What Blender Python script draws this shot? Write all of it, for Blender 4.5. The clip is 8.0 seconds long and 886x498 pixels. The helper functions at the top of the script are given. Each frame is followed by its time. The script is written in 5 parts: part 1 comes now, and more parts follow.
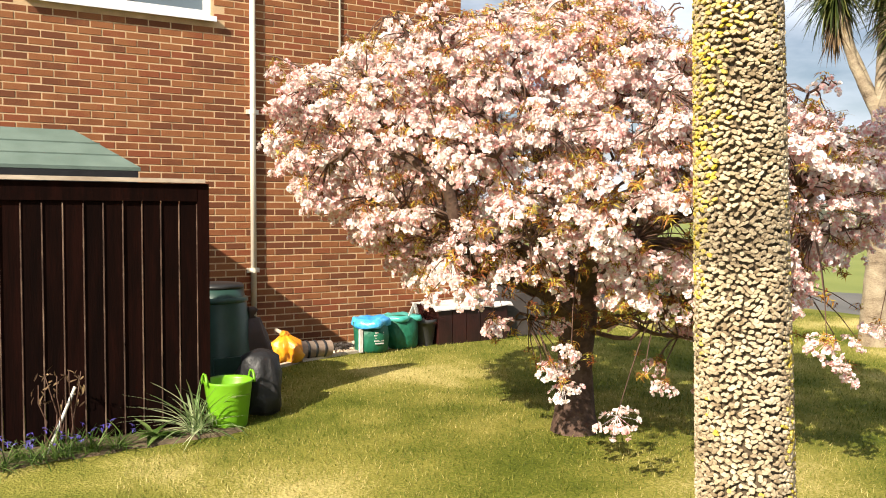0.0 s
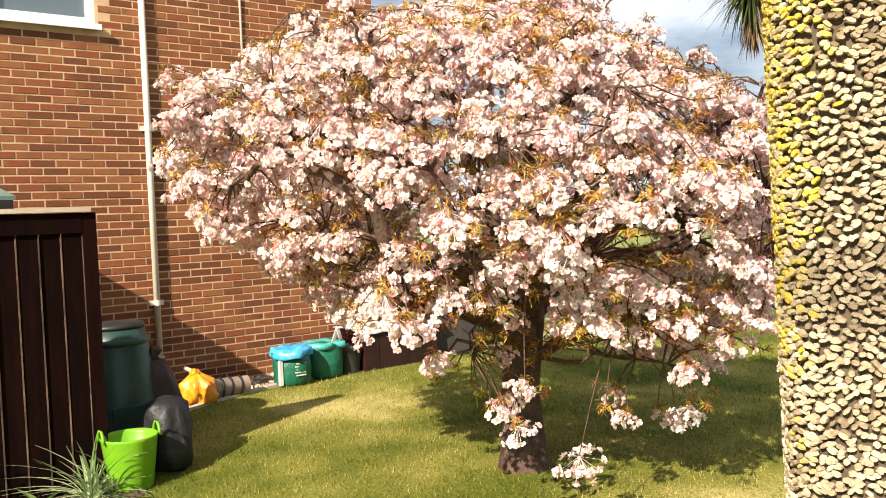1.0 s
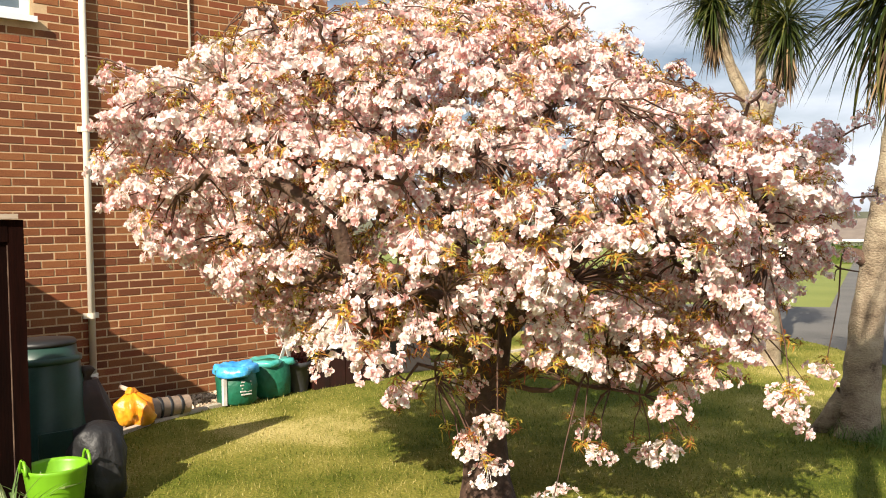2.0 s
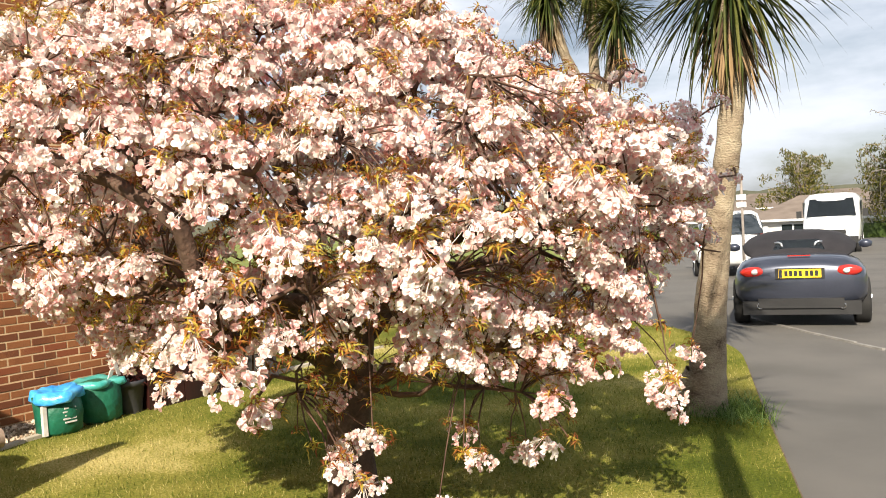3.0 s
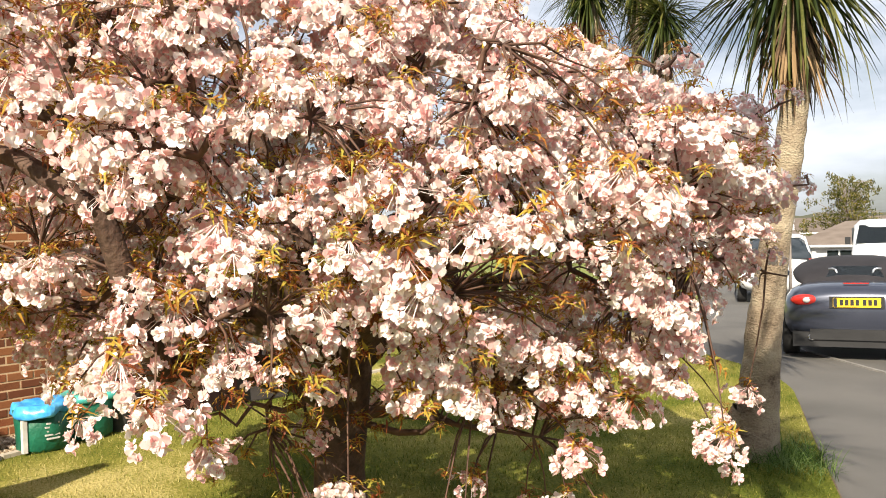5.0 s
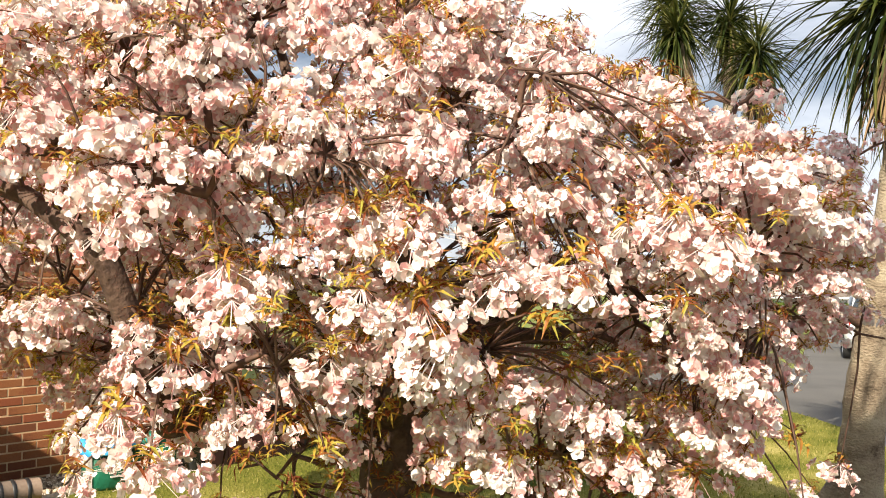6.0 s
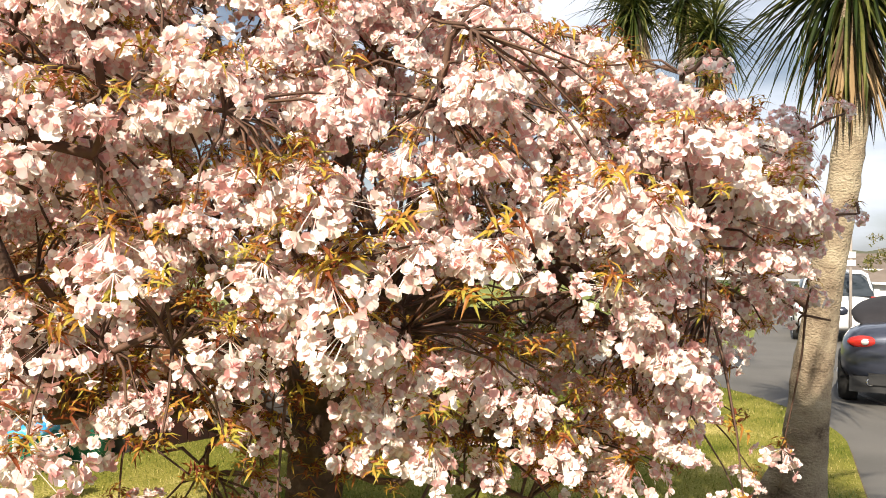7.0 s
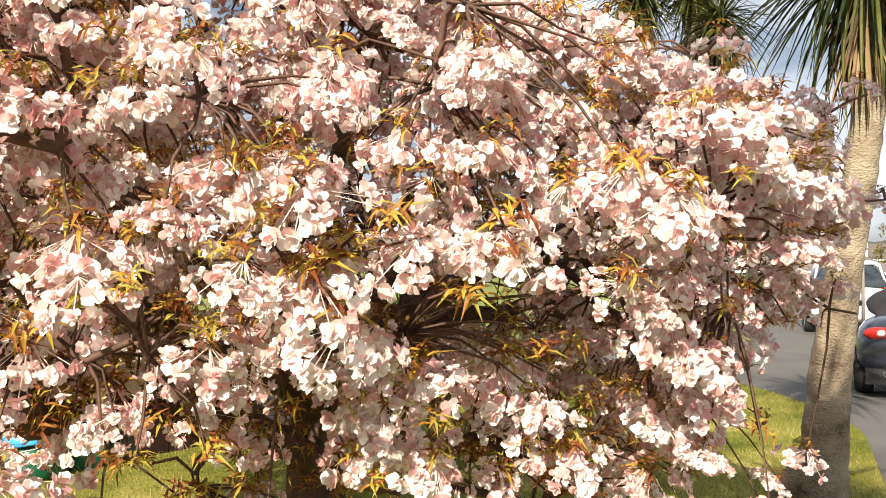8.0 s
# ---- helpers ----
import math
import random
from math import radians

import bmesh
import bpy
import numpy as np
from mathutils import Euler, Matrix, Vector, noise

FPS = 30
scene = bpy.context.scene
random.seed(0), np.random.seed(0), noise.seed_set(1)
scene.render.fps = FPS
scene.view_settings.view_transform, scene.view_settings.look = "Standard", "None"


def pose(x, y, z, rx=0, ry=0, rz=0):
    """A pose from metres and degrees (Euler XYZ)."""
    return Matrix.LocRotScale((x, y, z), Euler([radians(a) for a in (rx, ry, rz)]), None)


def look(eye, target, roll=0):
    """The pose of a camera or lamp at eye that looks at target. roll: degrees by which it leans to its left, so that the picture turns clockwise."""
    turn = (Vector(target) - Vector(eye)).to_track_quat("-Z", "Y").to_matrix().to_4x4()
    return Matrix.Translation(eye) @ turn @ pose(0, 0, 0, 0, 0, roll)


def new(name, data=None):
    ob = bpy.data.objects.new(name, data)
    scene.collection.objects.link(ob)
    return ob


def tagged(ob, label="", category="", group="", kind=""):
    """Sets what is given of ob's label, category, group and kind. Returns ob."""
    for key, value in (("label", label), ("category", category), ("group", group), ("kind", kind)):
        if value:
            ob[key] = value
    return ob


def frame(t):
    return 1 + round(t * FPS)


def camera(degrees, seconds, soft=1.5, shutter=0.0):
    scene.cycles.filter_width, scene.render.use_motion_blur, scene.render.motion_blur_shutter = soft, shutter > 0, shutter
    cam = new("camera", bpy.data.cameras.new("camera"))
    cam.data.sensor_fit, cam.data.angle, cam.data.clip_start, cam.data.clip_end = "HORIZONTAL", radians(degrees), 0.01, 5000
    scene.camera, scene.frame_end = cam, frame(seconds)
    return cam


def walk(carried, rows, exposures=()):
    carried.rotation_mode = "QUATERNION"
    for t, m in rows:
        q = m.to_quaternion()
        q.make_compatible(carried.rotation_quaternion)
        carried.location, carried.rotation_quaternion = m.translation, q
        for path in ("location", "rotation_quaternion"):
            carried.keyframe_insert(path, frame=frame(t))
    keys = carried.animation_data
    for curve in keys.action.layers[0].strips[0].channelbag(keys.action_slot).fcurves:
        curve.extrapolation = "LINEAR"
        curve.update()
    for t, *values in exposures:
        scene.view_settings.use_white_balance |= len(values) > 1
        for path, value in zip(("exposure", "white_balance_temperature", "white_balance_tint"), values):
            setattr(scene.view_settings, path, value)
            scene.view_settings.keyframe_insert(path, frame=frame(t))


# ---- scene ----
cam = camera(56.1, 8.0, soft=1.0)
PATH = [
    (0, (1.014, 0.831, 1.716), (-0.695, 1.866, 1.62), 0.3),
    (0.5, (0.742, 1.015, 1.776), (-0.996, 1.999, 1.675), 1.4),
    (1, (0.45, 1.107, 1.774), (-1.147, 2.308, 1.697), -2.3),
    (1.2, (0.302, 1.16, 1.789), (-1.217, 2.457, 1.685), -2.3),
    (2.3, (0.05, 1.255, 1.821), (-1.454, 2.573, 1.791), -0.3),
    (2.5, (-0.035, 1.276, 1.81), (-1.451, 2.688, 1.804), -1.1),
    (3, (-0.244, 1.406, 1.808), (-1.473, 2.982, 1.726), -3.3),
    (3.5, (-0.379, 1.58, 1.809), (-1.799, 2.989, 1.768), -2.1),
    (4, (-0.387, 1.781, 1.787), (-1.845, 3.149, 1.731), -0.3),
    (4.2, (-0.421, 1.843, 1.778), (-1.851, 3.239, 1.697), -0.1),
    (5.3, (-0.6, 2.063, 1.759), (-1.876, 3.602, 1.732), -2.0),
    (5.5, (-0.602, 2.108, 1.755), (-1.951, 3.584, 1.753), -2.2),
    (6, (-0.617, 2.321, 1.777), (-2.071, 3.692, 1.843), -0.3),
    (6.5, (-0.614, 2.426, 1.778), (-2.109, 3.754, 1.815), 0.6),
    (7, (-0.676, 2.53, 1.764), (-2.065, 3.969, 1.779), 0.3),
    (7.5, (-0.752, 2.597, 1.757), (-2.019, 4.143, 1.827), 0.1),
    (8, (-0.777, 2.663, 1.759), (-2.178, 4.09, 1.769), -0.7),
]
walk(cam, [(t, look(eye, target, roll)) for t, eye, target, roll in PATH],
     exposures=[(0.0, 0.94), (1.0, 0.94), (2.5, 0.74), (4.0, 0.78), (5.5, 0.78), (8.0, 0.82)])

# ---- light ----
SUN_AZ = math.atan2(0.40, -0.917)          # direction towards the sun, from +y clockwise to +x
SUN_EL = radians(34)
world = bpy.data.worlds.new("sky")
scene.world = world
world.use_nodes = True
wn, wl = world.node_tree.nodes, world.node_tree.links
bg = wn["Background"]
sky = wn.new("ShaderNodeTexSky")
sky.sky_type, sky.sun_disc = "NISHITA", False
sky.sun_elevation, sky.sun_rotation = SUN_EL, SUN_AZ
sky.air_density, sky.dust_density = 1.0, 1.2
geo = wn.new("ShaderNodeTexCoord")
wmap = wn.new("ShaderNodeMapping")
wmap.inputs["Scale"].default_value = (1.6, 1.6, 5.0)
cl = wn.new("ShaderNodeTexNoise")
cl.inputs["Scale"].default_value, cl.inputs["Detail"].default_value, cl.inputs["Roughness"].default_value = 1.5, 7, 0.55
ramp = wn.new("ShaderNodeValToRGB")
ramp.color_ramp.elements[0].position, ramp.color_ramp.elements[1].position = 0.34, 0.60
wmix = wn.new("ShaderNodeMix")
wmix.data_type = "RGBA"
wmix.inputs["B"].default_value = (14.0, 14.7, 16.2, 1)
wl.new(geo.outputs["Generated"], wmap.inputs["Vector"])
wl.new(wmap.outputs["Vector"], cl.inputs["Vector"])
wl.new(cl.outputs["Fac"], ramp.inputs["Fac"])
wl.new(ramp.outputs["Color"], wmix.inputs["Factor"])
wl.new(sky.outputs["Color"], wmix.inputs["A"])
wl.new(wmix.outputs["Result"], bg.inputs["Color"])
bg.inputs["Strength"].default_value = 0.042
sun = new("sun", bpy.data.lights.new("sun", "SUN"))
sun.data.energy, sun.data.angle, sun.data.color = 5.4, radians(0.5), (1.0, 0.895, 0.735)
sun.matrix_world = look((0, 0, 20), Vector((0, 0, 20)) + Vector((-0.40 * math.cos(SUN_EL), 0.917 * math.cos(SUN_EL), -math.sin(SUN_EL))))


# ---- materials ----
def mat(name, stops, scale=6.0, rough=0.8, bump=0.3, bump_scale=40.0, metal=0.0, island=0.0, stretch=(1, 1, 1), spec=0.5, detail=5, coat=0.0, dist=0.004):
    """A surface with a coarse colour noise over the stops, a fine grain and a bump."""
    m = bpy.data.materials.new(name)
    m.use_nodes = True
    n, l = m.node_tree.nodes, m.node_tree.links
    p = n["Principled BSDF"]
    p.inputs["Roughness"].default_value, p.inputs["Metallic"].default_value = rough, metal
    p.inputs["Specular IOR Level"].default_value = spec
    p.inputs["Coat Weight"].default_value = coat
    tc = n.new("ShaderNodeTexCoord")
    mp = n.new("ShaderNodeMapping")
    mp.inputs["Scale"].default_value = stretch
    l.new(tc.outputs["Object"], mp.inputs["Vector"])
    a = n.new("ShaderNodeTexNoise")
    a.inputs["Scale"].default_value, a.inputs["Detail"].default_value = scale, detail
    b = n.new("ShaderNodeTexNoise")
    b.inputs["Scale"].default_value, b.inputs["Detail"].default_value = bump_scale, 4
    l.new(mp.outputs["Vector"], a.inputs["Vector"])
    l.new(mp.outputs["Vector"], b.inputs["Vector"])
    r = n.new("ShaderNodeValToRGB")
    els = r.color_ramp.elements
    while len(els) < len(stops):
        els.new(0.5)
    for i, c in enumerate(stops):
        els[i].position = 0.28 + 0.44 * i / max(1, len(stops) - 1)
        els[i].color = (*c, 1)
    mix = n.new("ShaderNodeMath")
    mix.operation = "MULTIPLY_ADD"
    l.new(b.outputs["Fac"], mix.inputs[0])
    mix.inputs[1].default_value = 0.35
    sub = n.new("ShaderNodeMath")
    sub.operation = "SUBTRACT"
    l.new(a.outputs["Fac"], sub.inputs[0])
    sub.inputs[1].default_value = 0.175
    l.new(sub.outputs[0], mix.inputs[2])
    src = mix.outputs[0]
    if island:
        g = n.new("ShaderNodeNewGeometry")
        o = n.new("ShaderNodeObjectInfo")
        add = n.new("ShaderNodeMath")
        add.operation = "ADD"
        l.new(g.outputs["Random Per Island"], add.inputs[0])
        l.new(o.outputs["Random"], add.inputs[1])
        fr = n.new("ShaderNodeMath")
        fr.operation = "FRACT"
        l.new(add.outputs[0], fr.inputs[0])
        ma = n.new("ShaderNodeMath")
        ma.operation = "MULTIPLY_ADD"
        l.new(fr.outputs[0], ma.inputs[0])
        ma.inputs[1].default_value = island
        s2 = n.new("ShaderNodeMath")
        s2.operation = "SUBTRACT"
        l.new(src, s2.inputs[0])
        s2.inputs[1].default_value = island / 2
        l.new(s2.outputs[0], ma.inputs[2])
        src = ma.outputs[0]
    l.new(src, r.inputs["Fac"])
    l.new(r.outputs["Color"], p.inputs["Base Color"])
    if bump:
        bp = n.new("ShaderNodeBump")
        bp.inputs["Strength"].default_value, bp.inputs["Distance"].default_value = bump, dist
        l.new(b.outputs["Fac"], bp.inputs["Height"])
        l.new(bp.outputs["Normal"], p.inputs["Normal"])
    return m


def leafy(name, stops, rough=0.6, through_amount=0.35, scale=3.0, island=0.8):
    """A thin leaf or petal that lets light through."""
    m = mat(name, stops, scale, rough, 0.0, 60, island=island, spec=0.25)
    n, l = m.node_tree.nodes, m.node_tree.links
    p, out = n["Principled BSDF"], n["Material Output"]
    t = n.new("ShaderNodeBsdfTranslucent")
    mix = n.new("ShaderNodeMixShader")
    mix.inputs["Fac"].default_value = through_amount
    col = p.inputs["Base Color"].links[0].from_socket
    l.new(col, t.inputs["Color"])
    l.new(p.outputs[0], mix.inputs[1])
    l.new(t.outputs[0], mix.inputs[2])
    l.new(mix.outputs[0], out.inputs["Surface"])
    return m


def glass(name, tint, rough=0.03):
    m = bpy.data.materials.new(name)
    m.use_nodes = True
    p = m.node_tree.nodes["Principled BSDF"]
    p.inputs["Base Color"].default_value = (*tint, 1)
    p.inputs["Roughness"].default_value, p.inputs["Specular IOR Level"].default_value = rough, 1.0
    p.inputs["Coat Weight"].default_value = 0.6
    return m


BRICK = mat("brick_clay", [(0.135, 0.040, 0.013), (0.195, 0.063, 0.019), (0.235, 0.082, 0.026), (0.25, 0.094, 0.031), (0.205, 0.054, 0.018)], 2.2, 0.9, 0.5, 90, island=0.62)
MORTAR = mat("mortar", [(0.40, 0.26, 0.14), (0.60, 0.42, 0.25)], 5, 0.95, 0.4, 120)
LAWN = mat("lawn_grass", [(0.045, 0.065, 0.007), (0.10, 0.118, 0.014), (0.24, 0.22, 0.045), (0.52, 0.43, 0.17)], 0.7, 0.95, 0.9, 55, spec=0.1, detail=8, dist=0.02)
BLADE = leafy("grass_blade", [(0.055, 0.082, 0.008), (0.115, 0.14, 0.016), (0.26, 0.245, 0.05), (0.54, 0.45, 0.18)], 0.7, 0.3, 0.7, 0.35)
FAR_GRASS = mat("far_grass", [(0.13, 0.16, 0.02), (0.20, 0.22, 0.04)], 0.3, 0.95, 0.3, 20)
TARMAC = mat("tarmac", [(0.085, 0.080, 0.072), (0.115, 0.108, 0.098), (0.135, 0.125, 0.112)], 0.8, 0.9, 0.35, 140)
CONCRETE = mat("concrete", [(0.36, 0.31, 0.24), (0.52, 0.46, 0.38)], 6, 0.9, 0.5, 60)
GRAVEL = mat("gravel", [(0.28, 0.20, 0.13), (0.46, 0.36, 0.25), (0.62, 0.52, 0.40)], 8, 0.9, 0.6, 70, island=0.7)
SOIL = mat("soil", [(0.07, 0.05, 0.028), (0.17, 0.12, 0.07)], 7, 0.95, 0.8, 50, dist=0.015)
FENCE = mat("dark_fence_stain", [(0.0035, 0.0011, 0.0008), (0.006, 0.0017, 0.0011), (0.011, 0.0028, 0.0018)], 5, 0.9, 0.4, 30, stretch=(3, 3, 0.35), island=0.3, spec=0.06)
# pale streaks stand for sun catching the fence board edges, put into the colour
SUNLIT_EDGE = mat("sunlit_board_edge", [(0.015, 0.006, 0.004), (0.09, 0.05, 0.034), (0.24, 0.16, 0.11)], 9, 0.85, 0.3, 60, stretch=(1, 1, 0.4))
RAW_EDGE = mat("weathered_timber", [(0.35, 0.27, 0.20), (0.58, 0.48, 0.38)], 9, 0.85, 0.4, 60, stretch=(1, 0.3, 1))
FELT = mat("green_roof_felt", [(0.085, 0.125, 0.10), (0.13, 0.18, 0.15)], 4, 0.85, 0.4, 200)
BLACK = mat("black_paint", [(0.006, 0.006, 0.007), (0.016, 0.015, 0.016)], 8, 0.5, 0.1, 60)
WHITE = mat("white_upvc", [(0.74, 0.75, 0.76), (0.82, 0.83, 0.84)], 3, 0.35, 0.02, 30)
PIPE = mat("cream_pipe_paint", [(0.60, 0.53, 0.42), (0.78, 0.71, 0.60)], 6, 0.45, 0.1, 40, stretch=(1, 1, 0.2))
CABLE = mat("cable_sheath", [(0.45, 0.38, 0.28), (0.55, 0.47, 0.36)], 6, 0.6, 0.0)
COMPOST = mat("dark_green_plastic", [(0.012, 0.040, 0.030), (0.022, 0.062, 0.047)], 5, 0.42, 0.12, 50)
LIME = mat("lime_green_plastic", [(0.13, 0.33, 0.010), (0.18, 0.42, 0.016)], 4, 0.4, 0.05, 30)
SACK = mat("black_polythene", [(0.006, 0.006, 0.007), (0.014, 0.013, 0.014)], 6, 0.55, 0.6, 14, dist=0.02)
BROWN_SACK = mat("brown_sack", [(0.020, 0.010, 0.007), (0.045, 0.022, 0.014)], 6, 0.6, 0.5, 18, dist=0.02)
ORANGE = mat("orange_plastic", [(0.62, 0.16, 0.005), (0.80, 0.30, 0.012), (0.85, 0.42, 0.03)], 7, 0.4, 0.6, 16, dist=0.02)
TERRA = mat("grey_buff_pottery", [(0.22, 0.15, 0.11), (0.40, 0.30, 0.22)], 9, 0.8, 0.3, 50)
GREENBAG = mat("green_woven_sack", [(0.005, 0.085, 0.045), (0.012, 0.15, 0.085)], 5, 0.5, 0.6, 22, dist=0.015)
BLUE = mat("blue_polythene", [(0.02, 0.22, 0.62), (0.06, 0.38, 0.78), (0.20, 0.60, 0.72)], 7, 0.35, 0.6, 18, dist=0.02)
TEAL = mat("teal_polythene", [(0.03, 0.30, 0.26), (0.12, 0.48, 0.42)], 7, 0.35, 0.5, 18, dist=0.02)
GREYPOT = mat("grey_plastic_pot", [(0.03, 0.03, 0.033), (0.055, 0.053, 0.055)], 5, 0.5, 0.1, 40)
MAHOGANY = mat("red_brown_timber", [(0.006, 0.002, 0.0015), (0.018, 0.004, 0.003), (0.035, 0.007, 0.005)], 5, 0.5, 0.3, 40, stretch=(1, 1, 0.3))
SHEET = mat("pale_sheeting", [(0.50, 0.46, 0.42), (0.75, 0.72, 0.68)], 7, 0.6, 0.4, 25)
SLATE = mat("dark_grey_cover", [(0.035, 0.028, 0.026), (0.06, 0.05, 0.047)], 5, 0.7, 0.3, 30)
BARK = mat("cherry_bark", [(0.035, 0.018, 0.012), (0.075, 0.040, 0.026), (0.13, 0.08, 0.055)], 14, 0.85, 0.8, 60, stretch=(1, 1, 1), dist=0.01)
TWIG = mat("cherry_twig", [(0.06, 0.028, 0.018), (0.15, 0.08, 0.05)], 10, 0.8, 0.3, 60)
PETAL = leafy("pale_pink_petal", [(0.79, 0.46, 0.44), (0.86, 0.66, 0.62), (0.88, 0.78, 0.73), (0.90, 0.85, 0.80)], 0.6, 0.26, 1.6, 0.75)
YOUNG = leafy("bronze_young_leaf", [(0.22, 0.06, 0.022), (0.36, 0.15, 0.03), (0.48, 0.31, 0.045), (0.40, 0.35, 0.06)], 0.5, 0.35, 1.3, 0.6)
CORK = mat("lichen_bark_grey", [(0.22, 0.16, 0.09), (0.42, 0.33, 0.21), (0.58, 0.48, 0.33)], 12, 0.95, 0.6, 120, island=0.35, dist=0.006)
LICHEN = mat("lichen_bark_yellow", [(0.42, 0.33, 0.17), (0.50, 0.39, 0.11), (0.55, 0.40, 0.04)], 12, 0.95, 0.6, 120, island=0.45, dist=0.006)
CREVICE = mat("bark_crevice", [(0.06, 0.042, 0.024), (0.15, 0.11, 0.065)], 20, 0.95, 0.6, 90)
STEMBARK = mat("cordyline_bark", [(0.08, 0.055, 0.035), (0.20, 0.15, 0.10), (0.28, 0.22, 0.15), (0.34, 0.28, 0.19), (0.40, 0.33, 0.235)], 4.5, 0.95, 0.9, 50, stretch=(1, 1, 1.6), dist=0.02)
FROND = leafy("cordyline_leaf", [(0.022, 0.035, 0.006), (0.05, 0.065, 0.012), (0.14, 0.14, 0.035)], 0.4, 0.2, 2.0, 0.7)
DEAD = leafy("cordyline_dead_leaf", [(0.06, 0.035, 0.02), (0.16, 0.10, 0.055), (0.28, 0.19, 0.10)], 0.8, 0.1, 2.0, 0.7)
GREEN = leafy("garden_leaf", [(0.035, 0.075, 0.010), (0.09, 0.16, 0.025), (0.20, 0.28, 0.08)], 0.5, 0.3, 2.0, 0.7)
PALE = leafy("strap_leaf", [(0.12, 0.19, 0.06), (0.30, 0.38, 0.17), (0.50, 0.55, 0.32)], 0.45, 0.25, 2.0, 0.6)
VIOLET = leafy("violet_petal", [(0.10, 0.07, 0.45), (0.22, 0.17, 0.65)], 0.6, 0.3)
MAROON = leafy("maroon_leaf", [(0.04, 0.012, 0.012), (0.12, 0.03, 0.025)], 0.6, 0.2)
HEDGE = leafy("hedge_leaf", [(0.015, 0.028, 0.006), (0.04, 0.07, 0.012), (0.09, 0.12, 0.02)], 0.6, 0.2, 2.0, 0.6)
FARLEAF = leafy("spring_leaf", [(0.06, 0.07, 0.012), (0.13, 0.13, 0.025), (0.22, 0.18, 0.05)], 0.7, 0.3, 1.0, 0.6)
BIRCH = mat("birch_bark", [(0.20, 0.17, 0.14), (0.48, 0.44, 0.40)], 8, 0.8, 0.3, 40, stretch=(1, 1, 2))
GREYTWIG = mat("grey_twig", [(0.20, 0.17, 0.15), (0.32, 0.28, 0.25)], 5, 0.9, 0.0)
CARBLUE = mat("slate_blue_car_paint", [(0.045, 0.052, 0.078), (0.058, 0.066, 0.095)], 2, 0.28, 0.0, 30, metal=0.45, coat=0.8)
CARWHITE = mat("white_car_paint", [(0.68, 0.69, 0.70), (0.76, 0.77, 0.78)], 2, 0.3, 0.0, 30, coat=0.6)
CARDARK = mat("dark_car_paint", [(0.020, 0.024, 0.034), (0.030, 0.034, 0.046)], 2, 0.25, 0.0, 30, coat=0.8)
FABRIC = mat("black_hood_fabric", [(0.012, 0.011, 0.014), (0.022, 0.020, 0.024)], 6, 0.9, 0.2, 200)
RUBBER = mat("tyre_rubber", [(0.012, 0.012, 0.012), (0.022, 0.021, 0.020)], 6, 0.85, 0.2, 60)
ALLOY = mat("alloy", [(0.42, 0.43, 0.45), (0.55, 0.56, 0.58)], 4, 0.3, 0.0, 30, metal=0.9)
CHROME = mat("chrome", [(0.70, 0.71, 0.72), (0.80, 0.80, 0.81)], 4, 0.12, 0.0, 30, metal=1.0)
RED = mat("red_lens", [(0.38, 0.015, 0.012), (0.50, 0.03, 0.02)], 12, 0.15, 0.0, 30, coat=0.6)
CLEAR = mat("clear_lens", [(0.62, 0.60, 0.58), (0.78, 0.77, 0.76)], 9, 0.12, 0.0, 30, coat=0.6)
YELLOW = mat("yellow_plate", [(0.72, 0.46, 0.02), (0.80, 0.54, 0.03)], 4, 0.4, 0.0)
PLASTIC = mat("black_plastic", [(0.010, 0.010, 0.011), (0.02, 0.02, 0.021)], 4, 0.5, 0.05, 60)
GLASS = glass("dark_glass", (0.02, 0.026, 0.03))
PANE = glass("window_glass", (0.10, 0.13, 0.15))
ROOF = mat("brown_roof_tile", [(0.13, 0.10, 0.08), (0.20, 0.16, 0.13)], 1.5, 0.9, 0.4, 20, island=0.3)
RENDER_WHITE = mat("white_render", [(0.62, 0.61, 0.58), (0.74, 0.73, 0.70)], 1.2, 0.9, 0.1, 30)
CURTAIN = mat("pleated_blind", [(0.45, 0.52, 0.52), (0.68, 0.74, 0.73)], 3, 0.8, 0.0)
HILL = mat("far_woodland", [(0.05, 0.055, 0.04), (0.10, 0.10, 0.07)], 0.15, 1.0, 0.0)
LINE = mat("road_paint", [(0.18, 0.17, 0.155), (0.30, 0.285, 0.26)], 6, 0.8, 0.1, 60)


# ---- building helpers ----
def link(name, bm, material, parent=None, label="", smooth=False, bevel=0.0):
    if bevel:
        bmesh.ops.bevel(bm, geom=[e for e in bm.edges if e.calc_face_angle(0) > 0.6], offset=bevel, segments=2, affect="EDGES", profile=0.6)
    me = bpy.data.meshes.new(name)
    bm.to_mesh(me)
    bm.free()
    me.materials.append(material)
    if smooth:
        me.shade_smooth()
    ob = new(name, me)
    if parent:
        ob.parent = parent
    return tagged(ob, label)


part = link


def raw(name, verts, faces, material, parent=None, smooth=False, label=""):
    """One mesh object from computed vertices and faces."""
    me = bpy.data.meshes.new(name)
    me.from_pydata([tuple(v) for v in verts] if not isinstance(verts, np.ndarray) else verts.tolist(), [], faces if not isinstance(faces, np.ndarray) else faces.tolist())
    me.materials.append(material)
    if smooth:
        me.shade_smooth()
    ob = new(name, me)
    if parent:
        ob.parent = parent
    return tagged(ob, label)


def thing(name, x, y, z, turn=0.0, label="", category="", group="", kind=""):
    e = new(name)
    e.matrix_world = pose(x, y, z, 0, 0, turn)
    return tagged(e, label, category, group, kind)


